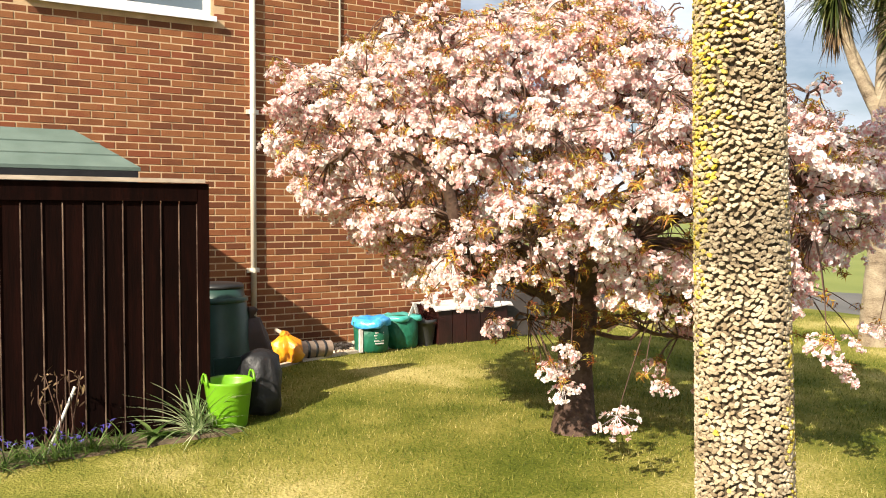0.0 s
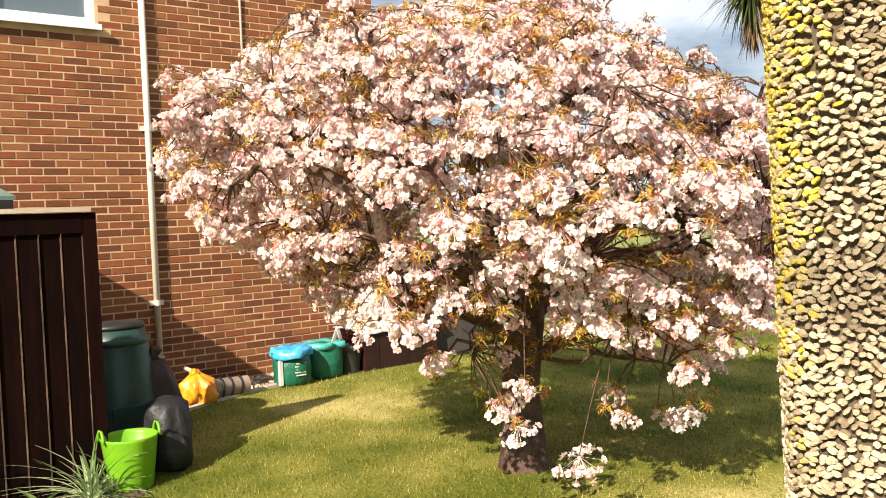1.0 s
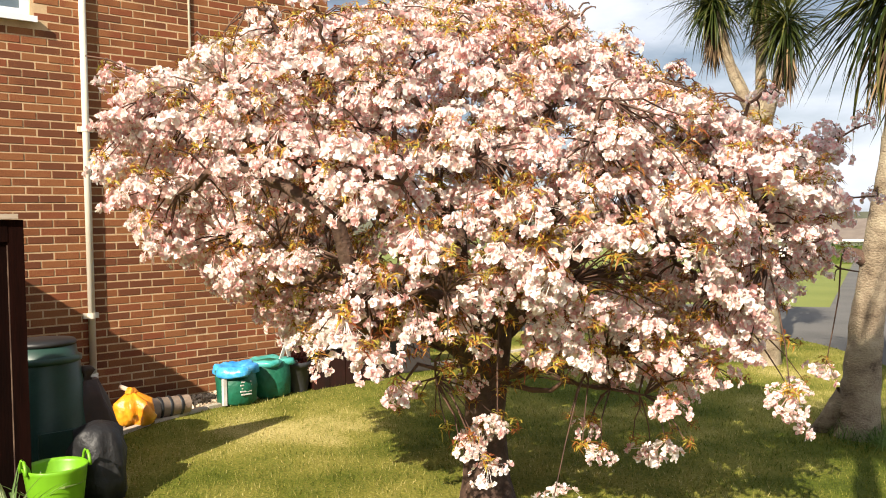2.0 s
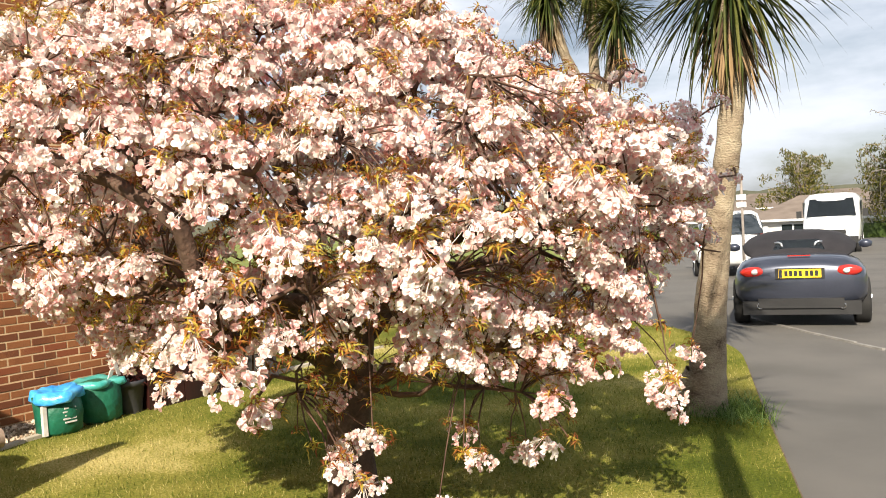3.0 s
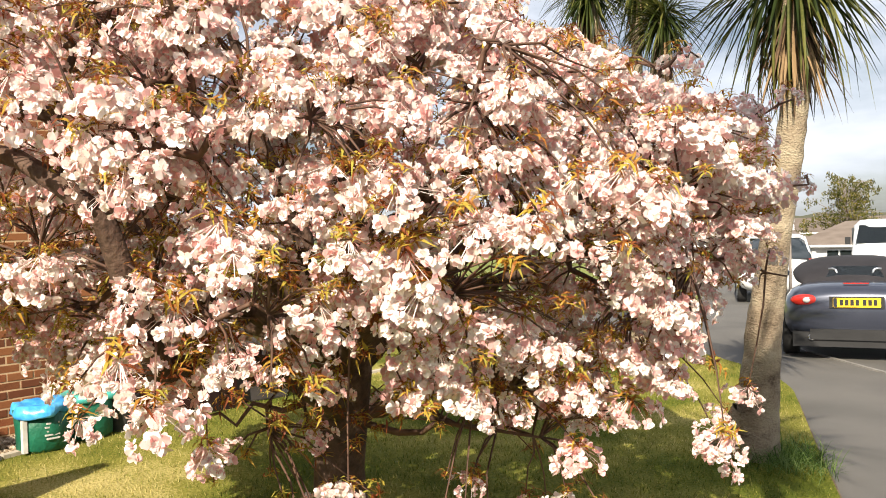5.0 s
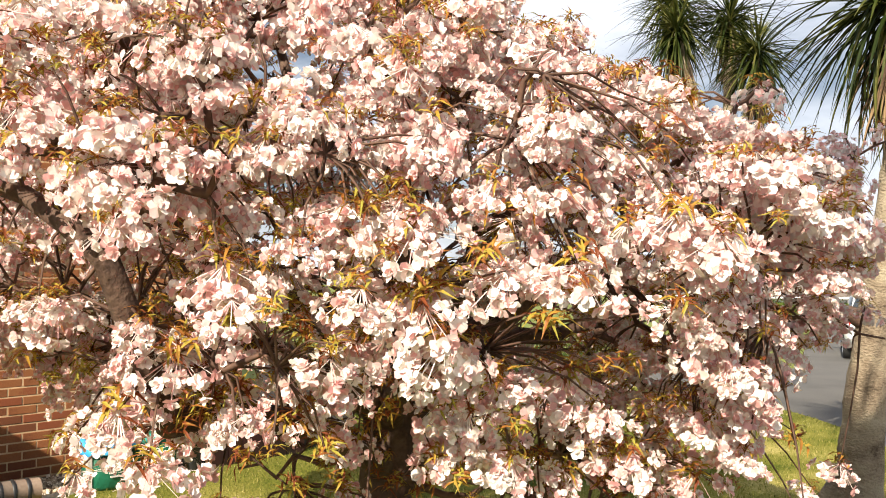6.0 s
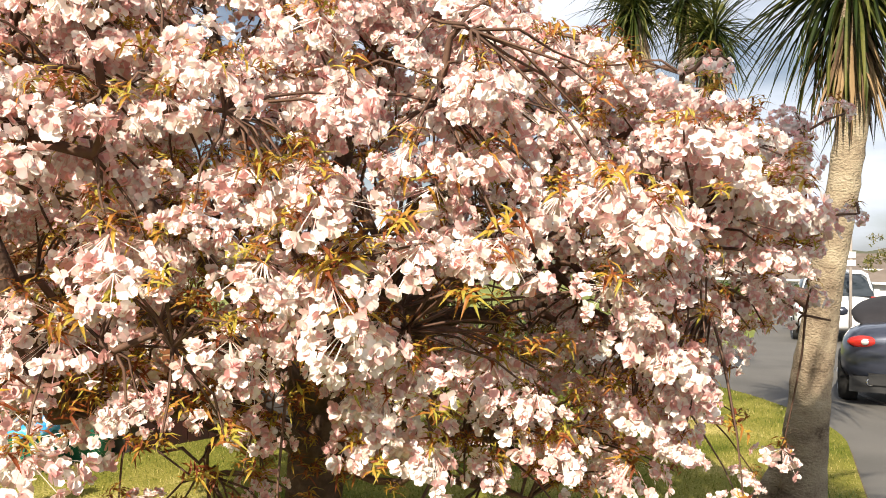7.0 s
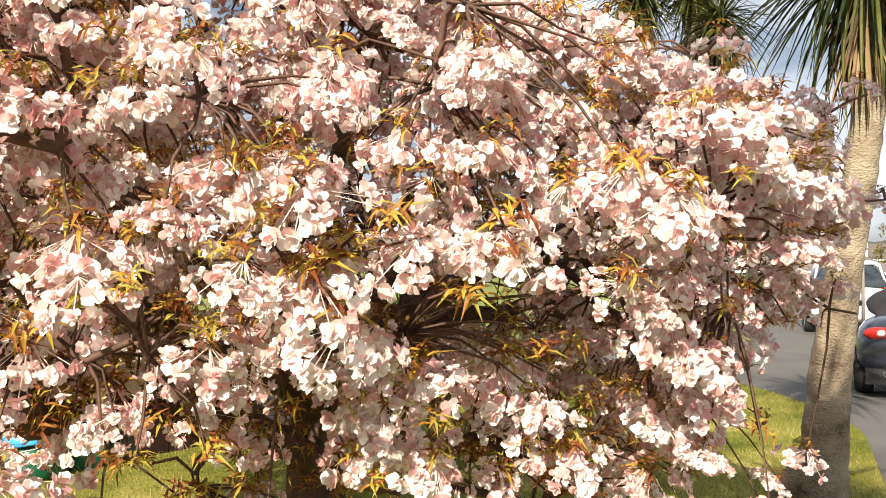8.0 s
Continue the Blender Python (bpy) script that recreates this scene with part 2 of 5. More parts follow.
def box(bm, x0, x1, y0, y1, z0, z1, m=None):
    vs = [bm.verts.new((x, y, z)) for z in (z0, z1) for x, y in ((x0, y0), (x1, y0), (x1, y1), (x0, y1))]
    for f in ((3, 2, 1, 0), (4, 5, 6, 7), (0, 1, 5, 4), (1, 2, 6, 5), (2, 3, 7, 6), (3, 0, 4, 7)):
        bm.faces.new([vs[i] for i in f])
    if m is not None:
        bmesh.ops.transform(bm, matrix=m, verts=vs)
    return vs


def boxed(x0, x1, y0, y1, z0, z1, m=None):
    bm = bmesh.new()
    box(bm, x0, x1, y0, y1, z0, z1, m)
    return bm


def lathe(profile, n=24, wobble=0.0, seed=0, squash=1.0, caps=True):
    """A turned solid from (radius, height) steps; wobble makes it lumpy."""
    bm = bmesh.new()
    rings = []
    for k, (r, z) in enumerate(profile):
        ring = []
        for i in range(n):
            a = 2 * math.pi * i / n
            q = r * (1 + wobble * noise.noise(Vector((math.cos(a) * 1.7 + seed, math.sin(a) * 1.7, z * 7 + seed))))
            dz = 0.25 * wobble * r * noise.noise(Vector((math.cos(a) * 2 + seed, math.sin(a) * 2, k + seed)))
            ring.append(bm.verts.new((q * math.cos(a), q * math.sin(a) * squash, z + dz)))
        rings.append(ring)
    for a, b in zip(rings, rings[1:]):
        for i in range(n):
            bm.faces.new((a[i], a[(i + 1) % n], b[(i + 1) % n], b[i]))
    if caps:
        bm.faces.new(rings[0][::-1])
        bm.faces.new(rings[-1])
    return bm


def tube_arrays(points, radii, n=6):
    """Vertices and quads of a tapered tube along a line of points."""
    pts = np.array(points, float)
    tang = np.gradient(pts, axis=0)
    tang /= np.linalg.norm(tang, axis=1)[:, None] + 1e-9
    ref = np.array((0.0, 0.0, 1.0)) if abs(tang[0][2]) < 0.8 else np.array((1.0, 0.0, 0.0))
    u = np.cross(tang, ref)
    u /= np.linalg.norm(u, axis=1)[:, None] + 1e-9
    v = np.cross(tang, u)
    a = np.arange(n) * 2 * math.pi / n
    ring = np.cos(a)[None, :, None] * u[:, None, :] + np.sin(a)[None, :, None] * v[:, None, :]
    verts = (pts[:, None, :] + ring * np.array(radii)[:, None, None]).reshape(-1, 3)
    k = len(pts)
    i, j = np.meshgrid(np.arange(k - 1), np.arange(n), indexing="ij")
    a0 = (i * n + j).ravel()
    a1 = (i * n + (j + 1) % n).ravel()
    return verts, np.stack([a0, a1, a1 + n, a0 + n], 1)


class Heap:
    """Collects many small pieces for one mesh."""

    def __init__(self):
        self.v, self.f, self.n = [], [], 0

    def add(self, verts, faces):
        self.v.append(np.asarray(verts, float))
        self.f.append(np.asarray(faces) + self.n)
        self.n += len(verts)

    def make(self, name, material, parent=None, smooth=False, label=""):
        faces = []
        for f in self.f:
            faces += f.tolist()
        return raw(name, np.concatenate(self.v), faces, material, parent, smooth, label)


def bend(a, b, k, sag=0.0, jitter=0.0, rng=random):
    """k points from a to b with a sag and some unrest."""
    a, b = np.array(a, float), np.array(b, float)
    t = np.linspace(0, 1, k)[:, None]
    p = a + (b - a) * t
    p[:, 2] += sag * np.sin(math.pi * t[:, 0])
    for i in range(1, k - 1):
        p[i] += [rng.uniform(-jitter, jitter) for _ in range(3)]
    return p


def tube(name, points, radii, material, parent=None, n=8, label=""):
    v, f = tube_arrays(points, radii, n)
    ends = [list(range(n))[::-1], [len(v) - n + i for i in range(n)]]
    return raw(name, v, f.tolist() + ends, material, parent, True, label)


# ---- ground ----
def gz(x, y):
    """Height of the ground: a low mound at the cherry, a little rise to the house, a fall far up the road."""
    rise = 0.11 * min(1.0, max(0.0, (-5.4 - x) / 1.6)) * min(1.0, max(0.0, (13.0 - y) / 4.0))
    mound = 0.13 * math.exp(-((x + 3.6) ** 2 + (y - 4.8) ** 2) / 4.5)
    far = 0.10 * min(1.0, max(0.0, (y - 8.8) / 3.5))
    return rise + mound + far - 0.012 * min(50.0, max(0.0, y - 15.0)) + 0.012 * noise.noise(Vector((x * 0.7, y * 0.7, 0)))


EDGE = Vector((-2.35, 8.27))                 # a point on the lawn's edge
ROADWAY = Vector((-0.375, 0.927))           # the way the road runs


def lawn_edge(y):
    """x of the lawn's edge at y; it curves away to the side street."""
    x = EDGE.x + (y - EDGE.y) * ROADWAY.x / ROADWAY.y
    return x - 0.33 * max(0.0, y - 10.6) ** 2


def sheet(name, x0, x1, y0, y1, nx, ny, material, fn, keep=lambda x, y: True):
    xs, ys = np.linspace(x0, x1, nx), np.linspace(y0, y1, ny)
    verts = [(x, y, fn(x, y)) for y in ys for x in xs]
    faces = [(j * nx + i, j * nx + i + 1, (j + 1) * nx + i + 1, (j + 1) * nx + i) for j in range(ny - 1) for i in range(nx - 1)
             if keep((xs[i] + xs[i + 1]) / 2, (ys[j] + ys[j + 1]) / 2)]
    return raw(name, verts, faces, material, None, True)


# the far land, one sheet to the horizon
far_rows = [-400, -60, -20, 0, 8, 14, 18, 24, 32, 45, 65, 120, 400, 1500, 4000]
far_cols = [-3000, -600, -150, -60, -30, -15, -8, -4, 0, 4, 8, 15, 30, 60, 150, 600, 3000]
tagged(raw("ground", [(x, y, gz(-2, y) - 0.16) for y in far_rows for x in far_cols],
           [(j * 17 + i, j * 17 + i + 1, j * 17 + i + 18, j * 17 + i + 17) for j in range(14) for i in range(16)], FAR_GRASS, None, True),
       "pale green grassland running off to the horizon", "ground", kind="structure")

rows_y = np.linspace(-6, 13.1, 150)
verts, faces = [], []
for y in rows_y:
    xe = lawn_edge(y)
    for k in range(90):
        x = -9.0 + (xe + 9.0) * k / 89
        verts.append((x, y, gz(x, y)))
for j in range(149):
    for i in range(89):
        faces.append((j * 90 + i, j * 90 + i + 1, (j + 1) * 90 + i + 1, (j + 1) * 90 + i))
tagged(raw("lawn", verts, faces, LAWN, None, True), "short sunlit lawn with dry straw-coloured patches", "lawn", kind="structure")

# road and footway: one tarmac sheet beside the lawn
rows_y = [-30, -10, 0, 5, 8, 10, 12, 13, 15, 18, 22, 28, 36, 46, 60]
verts, faces = [], []
for y in rows_y:
    xe = EDGE.x + (y - EDGE.y) * ROADWAY.x / ROADWAY.y
    left = (xe - 0.3) if y < 9 else (xe - 8.0 if y < 17 else xe - 1.2)
    for x in (left, xe + 2, xe + 5.5, xe + 9.2):
        verts.append((x, y, gz(0, y) - 0.06))
for j in range(len(rows_y) - 1):
    for i in range(3):
        faces.append((j * 4 + i, j * 4 + i + 1, j * 4 + i + 5, j * 4 + i + 4))
tagged(raw("road", verts, faces, TARMAC, None, True), "worn grey tarmac road and footway", "road", kind="structure")

# ---- the house ----
WX, WY0, WY1, WTOP = -8.0, -9.0, 6.54, 5.5
WIN = (1.60, 3.37, 3.76, 4.86)              # the window's opening: y0, y1, z0, z1
bm = bmesh.new()
for y0, y1, z0, z1 in ((WY0, WIN[0], -0.2, WTOP), (WIN[1], WY1, -0.2, WTOP), (WIN[0], WIN[1], -0.2, WIN[2]), (WIN[0], WIN[1], WIN[3], WTOP)):
    box(bm, WX - 0.3, WX - 0.0035, y0, y1 - (0.006 if y1 == WY1 else 0), z0, z1)
wall = tagged(link("wall_east", bm, MORTAR), "red-brown brick house wall with pale mortar joints", "wall", kind="structure")
tagged(link("wall_north", boxed(WX - 7, WX - 0.31, WY1 - 0.3, WY1 - 0.006, -0.2, WTOP), BRICK), "plain brick end wall", "wall", kind="structure")
tagged(link("wall_west", boxed(WX - 7.3, WX - 7.01, WY0, WY1, -0.2, WTOP), BRICK), "plain brick back wall", "wall", kind="structure")
tagged(link("wall_south", boxed(WX - 7, WX - 0.31, WY0, WY0 + 0.3, -0.2, WTOP), BRICK), "plain brick end wall", "wall", kind="structure")
bm = bmesh.new()
a = [bm.verts.new(p) for p in ((WX + 0.25, WY0 - 0.2, WTOP), (WX + 0.25, WY1 + 0.2, WTOP), (WX - 3.65, WY1 + 0.2, WTOP + 2.0), (WX - 3.65, WY0 - 0.2, WTOP + 2.0),
                               (WX - 7.5, WY0 - 0.2, WTOP), (WX - 7.5, WY1 + 0.2, WTOP))]
for f in ((0, 1, 2, 3), (3, 2, 5, 4), (0, 3, 4), (1, 5, 2), (0, 4, 5, 1)):
    bm.faces.new([a[i] for i in f])
tagged(link("roof", bm, ROOF), "brown tiled house roof", "roof", kind="structure")

win = thing("window_1", WX, (WIN[0] + WIN[1]) / 2, WIN[2], 0, "white plastic window with a pleated blind behind", "window", kind="structure")
hw, hh = (WIN[1] - WIN[0]) / 2, WIN[3] - WIN[2]
bm = bmesh.new()
for y0, y1, z0, z1 in ((-hw, hw, 0, 0.07), (-hw, hw, hh - 0.07, hh), (-hw, -hw + 0.07, 0.07, hh - 0.07), (hw - 0.07, hw, 0.07, hh - 0.07), (-0.03, 0.03, 0.07, hh - 0.07)):
    box(bm, -0.11, -0.04, y0, y1, z0, z1)
link("window_frame", bm, WHITE, win, bevel=0.006)
bm = boxed(-0.12, 0.075, -hw - 0.04, hw + 0.04, -0.045, -0.004)
box(bm, 0.055, 0.075, -hw - 0.04, hw + 0.04, -0.058, -0.045)
link("window_sill", bm, WHITE, win, "projecting white sill", bevel=0.006)
for s in (-1, 1):
    link("pane", boxed(-0.082, -0.078, min(s * 0.03, s * (hw - 0.07)), max(s * 0.03, s * (hw - 0.07)), 0.07, hh - 0.07), PANE, win).visible_shadow = False
pl = []
for i in range(61):
    pl.append((-0.20 + (0.03 if i % 2 else 0.0), -hw + 2 * hw * i / 60))
raw("blind", [(x, y, z) for x, y in pl for z in (0.0, hh)], [(2 * i, 2 * i + 2, 2 * i + 3, 2 * i + 1) for i in range(60)], CURTAIN, win, False, "pale pleated blind")

pipe = thing("drain_pipe", WX + 0.034, 3.81, 0.45, 0, "cream-painted downpipe fixed to the brick wall", "pipe")
link("pipe", lathe([(0.032, 0), (0.032, 5.0)], 14), PIPE, pipe, smooth=True)
for z in (0.55, 2.3, 4.1):
    bm = lathe([(0.038, z), (0.038, z + 0.05)], 14)
    box(bm, -0.033, -0.01, -0.07, 0.07, z, z + 0.05)
    link("bracket", bm, PIPE, pipe, bevel=0.003)
link("shoe", lathe([(0.04, -0.10), (0.043, -0.02), (0.043, 0.03)], 14), PIPE, pipe, smooth=True)
tagged(tube("wall_cable", [(WX + 0.012, 4.86, 5.4), (WX + 0.012, 4.865, 4.4), (WX + 0.012, 4.86, 3.46), (WX + 0.012, 4.95, 3.42), (WX + 0.012, 5.4, 3.41)], [0.013] * 5, CABLE, n=6),
       "thin buff cable clipped to the brick wall", "cable")

# edging kerb and gravel strip along the wall
rng = random.Random(4)
def kerb_x(y):
    """The lawn edging runs at a slant to the wall."""
    return -7.62 + 0.80 * math.exp(-(y - 3.47) / 1.25)


kerb = thing("baseboard", 0, 0, 0, 0, "low pale concrete lawn edging", "edging", kind="structure")
y = 3.42
while y < 9.2:
    ln = 0.6
    x = kerb_x(y + 0.45)
    z = gz(x, y)
    e = link("edging_stone", boxed(-0.035, 0.035, 0.004, ln + 0.02, -0.06, 0.025 + rng.uniform(0, 0.012)), CONCRETE, kerb, bevel=0.008)
    e.matrix_world = pose(kerb_x(y), y, z, 0, 0, math.degrees(math.atan2(kerb_x(y) - kerb_x(y + ln), ln)))
    y += ln
sheet("trim", -8.0, -6.8, 3.3, 6.5, 26, 60, SOIL, lambda x, y: gz(x, y) + (0.006 if x < kerb_x(y) else -0.05))
bpy.data.objects["trim"]["kind"] = "structure"
tagged(bpy.data.objects["trim"], "bare dry soil strip at the wall's foot", "soil strip")
stone_v = np.array([(1, 0, 0), (-1, 0, 0), (0, 1, 0), (0, -1, 0), (0, 0, 0.7), (0, 0, -0.7), (0.6, 0.6, 0.3), (-0.6, -0.6, 0.3)])
stone_f = np.array([(0, 6, 4), (6, 2, 4), (2, 1, 4), (1, 7, 4), (7, 3, 4), (3, 0, 4), (0, 2, 6), (1, 3, 7), (0, 3, 5), (3, 1, 5), (1, 2, 5), (2, 0, 5)])
hp = Heap()
for _ in range(1800):
    y = rng.uniform(3.5, 6.5)
    x = rng.uniform(-7.97, kerb_x(y) - 0.05)
    s = rng.uniform(0.008, 0.024)
    R = np.array(Euler((rng.uniform(0, 6), rng.uniform(0, 6), rng.uniform(0, 6))).to_matrix())
    hp.add((stone_v * s) @ R.T + (x, y, gz(x, y) + s * 0.5), stone_f)
tagged(hp.make("gravel", GRAVEL), "buff gravel scattered along the foot of the wall", "gravel", kind="stuff")

# ---- fence and shed ----
FX, FY1 = -5.45, 2.53
fz = gz(FX, 2.0) - 0.02
fence = thing("fence", FX, 0, fz - 0.05, 0, "dark brown close-boarded garden fence with pale capping", "fence")
y = FY1 - 0.135 * 36
rng = random.Random(9)
while y < FY1 - 0.02:
    o = rng.uniform(-0.003, 0.003)
    link("board", boxed(-0.012 + o, 0.008 + o, y + 0.004, y + 0.130, 0.02 + rng.uniform(-0.01, 0.01), 1.88), FENCE, fence, bevel=0.002)
    # thin pale strip paints the sunlit edge of each dark board
    link("batten", boxed(0.009 + o, 0.017 + o, y + 0.125, y + 0.133, 0.03, 1.80), SUNLIT_EDGE, fence, "pale board edge, sunlight put into its colour")
    y += 0.135
link("post", boxed(-0.07, 0.025, FY1 - 0.005, FY1 + 0.085, -0.1, 1.955), FENCE, fence, bevel=0.005)
link("capping", boxed(-0.05, 0.055, -2.4, FY1 + 0.05, 1.96, 1.99), RAW_EDGE, fence, "pale weathered timber capping", bevel=0.006)
link("rail", boxed(0.009, 0.028, -2.4, FY1 - 0.006, 1.82, 1.955), FENCE, fence, bevel=0.003)

shed = thing("shed", -7.15, 0.0, -0.02, 0, "dark timber garden shed with a green felt roof", "shed")
link("body", boxed(-0.68, 0.58, -2.4, 2.15, 0, 2.02), FENCE, shed, bevel=0.01)
bm = bmesh.new()
e, zr, ze = 0.68, 2.43, 2.08
pts = [(e, -2.6, ze), (e, 2.32, ze), (0, 1.88, zr), (0, -2.6, zr), (-e - 0.05, 2.32, ze), (-e - 0.05, -2.6, ze)]
vs = [bm.verts.new(p) for p in pts] + [bm.verts.new((p[0], p[1], p[2] - 0.03)) for p in pts]
for f in ((0, 1, 2, 3), (3, 2, 4, 5), (1, 4, 2), (0, 6, 7, 1), (1, 7, 10, 4), (6, 9, 8, 7), (9, 11, 10, 8), (7, 8, 10), (0, 3, 9, 6), (3, 5, 11, 9), (4, 10, 11, 5)):
    bm.faces.new([vs[i] for i in f])
link("roof", bm, FELT, shed, "faded green roofing felt")
for k in (0.3, 0.62):
    x0, z0 = e * (1 - k), ze + (zr - ze) * k
    link("felt_lap", boxed(x0 - 0.012, x0 + 0.006, -2.6, 2.32 - 0.37 * k - 0.03, z0 - 0.002, z0 + 0.010), FELT, shed)
link("fascia", boxed(e - 0.03, e - 0.002, -2.6, 2.30, ze - 0.14, ze - 0.034), BLACK, shed, "black fascia board", bevel=0.004)
link("barge_board", boxed(-e, e - 0.035, 2.27, 2.295, ze - 0.14, ze - 0.034), BLACK, shed, bevel=0.004)

# ---- things along the wall ----
def at(x, y):
    return (x, y, gz(x, y))


cb = thing("compost_bin", *at(-6.3, 2.93), 0, "dark green plastic compost bin beside the fence", "compost bin")
link("bin_body", lathe([(0.36, 0.0), (0.355, 0.06), (0.30, 0.45), (0.25, 0.80), (0.235, 0.83), (0.225, 0.93)], 28), COMPOST, cb, smooth=True)
link("rim", lathe([(0.245, 0.81), (0.262, 0.82), (0.262, 0.85), (0.240, 0.86)], 28), COMPOST, cb, smooth=True)
link("lid", lathe([(0.226, 0.935), (0.228, 0.955), (0.215, 0.972), (0.10, 0.985), (0.0, 0.99)], 28), PLASTIC, cb, "black lid", smooth=True)
link("hatch", boxed(0.27, 0.33, -0.13, 0.13, 0.05, 0.36), COMPOST, cb, bevel=0.015)

def pouch(name, x, y, turn, prof, material, label, category, wob=0.35, seed=1, squash=0.8, knot=True):
    t = thing(name, *at(x, y), turn, label, category)
    link("bag", lathe(prof, 36, wob, seed, squash), material, t, smooth=True)
    if knot:
        r, z = prof[-1]
        link("neck", lathe([(r * 0.8, z - 0.02), (0.025, z + 0.02), (0.06, z + 0.07), (0.03, z + 0.10)], 14, 0.5, seed + 3), material, t, smooth=True)
    return t


pouch("bin_bag", -5.56, 3.06, 20, [(0.14, 0), (0.20, 0.03), (0.205, 0.16), (0.19, 0.34), (0.16, 0.45), (0.09, 0.50), (0.03, 0.52)], SACK, "full black polythene sack standing on the lawn", "sack", 0.5, 2, 0.85, False)
pouch("bin_bag", -6.22, 3.20, 70, [(0.10, 0), (0.20, 0.05), (0.22, 0.28), (0.17, 0.52), (0.08, 0.66)], BROWN_SACK, "dark brown sack leaning by the compost bin", "sack", 0.35, 7, 0.9)
ob = pouch("plastic_bag", -7.16, 3.86, 15, [(0.05, 0.0), (0.17, 0.03), (0.19, 0.12), (0.15, 0.22), (0.05, 0.29)], ORANGE, "crumpled orange plastic bag by the wall", "bag", 0.9, 5, 0.75, False)
link("handle_strip", lathe([(0.03, 0.25), (0.06, 0.29), (0.03, 0.33)], 10, 0.6, 4), ORANGE, ob)
tagged(tube("stick", [(-7.32, 3.82, gz(-7.3, 4) + 0.33), (-7.28, 3.98, gz(-7.3, 4) + 0.24), (-7.20, 4.10, gz(-7.2, 4) + 0.17)], [0.02, 0.018, 0.016], RAW_EDGE), "pale stick lying over the bag", "stick")

pot = thing("plant_pot", -7.20, 4.02, gz(-7.20, 4.2) + 0.105, 0, "buff pottery plant pot lying on its side", "plant pot")
bm = lathe([(0.082, 0.38), (0.095, 0.0), (0.113, -0.005), (0.115, -0.045), (0.092, -0.05), (0.083, 0.03), (0.0, 0.35)], 28, caps=False)
bmesh.ops.transform(bm, matrix=Matrix.Rotation(radians(-90), 4, "X"), verts=bm.verts)
link("pot_body", bm, TERRA, pot, smooth=True)
for k in (0.09, 0.18, 0.28):
    bm = lathe([(0.097 - 0.03 * k, k), (0.102 - 0.03 * k, k + 0.006), (0.102 - 0.03 * k, k + 0.022), (0.096 - 0.03 * k, k + 0.028)], 28, caps=False)
    bmesh.ops.transform(bm, matrix=Matrix.Rotation(radians(-90), 4, "X"), verts=bm.verts)
    link("band", bm, PLASTIC, pot, "black band", smooth=True)

tub = thing("garden_tub", *at(-5.30, 2.72), 0, "lime green flexible tub with a loop handle", "tub")
link("tub_body", lathe([(0.135, 0), (0.14, 0.01), (0.182, 0.34), (0.19, 0.36), (0.182, 0.365), (0.172, 0.34), (0.13, 0.03), (0.0, 0.028)], 30, 0.04, 2, caps=False), LIME, tub, smooth=True)
for s in (1, -1):
    a = np.linspace(0, math.pi, 9)
    link_pts = [(-0.05 * math.cos(q) * 1.3, s * 0.185, 0.34 + 0.085 * math.sin(q)) for q in a]
    tube("handle", link_pts, [0.011] * 9, LIME, tub, 6)
link("contents", lathe([(0.0, 0.27), (0.09, 0.28), (0.165, 0.27), (0.165, 0.26)], 20, 0.3, 3, caps=False), GREEN, tub, "garden clippings")

g1 = thing("garden_sack", *at(-7.36, 4.96), 0, "green woven sack with a blue plastic liner", "sack")
link("sack_body", lathe([(0.17, 0), (0.205, 0.03), (0.215, 0.18), (0.205, 0.33)], 36, 0.14, 3, 0.9), GREENBAG, g1, smooth=True)
link("liner", lathe([(0.212, 0.29), (0.235, 0.31), (0.23, 0.37), (0.19, 0.385), (0.10, 0.34), (0.0, 0.33)], 40, 0.42, 8, 0.95, caps=False), BLUE, g1, "crumpled bright blue plastic liner", smooth=True)
for k in range(5):
    z = 0.11 + 0.03 * k
    link("printed_bar", boxed(0.205, 0.2215, -0.05 - 0.012 * (k % 2), 0.05, z, z + 0.012), SHEET, g1, "pale printed bar")
link("seam", boxed(0.10, 0.14, -0.20, -0.165, 0.02, 0.35), SHEET, g1, "pale piping")
g2 = thing("garden_sack", *at(-7.48, 5.38), 10, "plain green garden sack with a teal lip", "sack")
link("sack_body", lathe([(0.19, 0), (0.22, 0.03), (0.225, 0.18), (0.22, 0.33), (0.20, 0.36)], 36, 0.10, 13, 0.95), GREENBAG, g2, smooth=True)
link("lip", lathe([(0.222, 0.31), (0.24, 0.33), (0.235, 0.37), (0.18, 0.38), (0.0, 0.33)], 36, 0.35, 18, 0.95, caps=False), TEAL, g2, "torn teal plastic lip", smooth=True)

pp = thing("potted_plant", *at(-7.46, 5.70), 0, "dark grey pot with a wilted maroon plant", "potted plant")
link("pot", lathe([(0.11, 0), (0.145, 0.26), (0.16, 0.265), (0.16, 0.31), (0.145, 0.31), (0.13, 0.26), (0.0, 0.25)], 24, caps=False), GREYPOT, pp, smooth=True)
hp = Heap()
rng = random.Random(21)
def leaf_arrays(length, width, droop, fold=0.15, k=4):
    """A pointed leaf along +x as a folded strip."""
    v, f = [], []
    for i in range(k + 1):
        t = i / k
        w = width * (1 - t) ** 0.6 * (0.35 + 1.3 * t if t < 0.5 else 1.0)
        z = -droop * length * t * t
        v += [(length * t, -w / 2, z + fold * w), (length * t, 0, z), (length * t, w / 2, z + fold * w)]
    for i in range(k):
        a = 3 * i
        f += [(a, a + 3, a + 4, a + 1), (a + 1, a + 4, a + 5, a + 2)]
    return np.array(v), np.array(f)


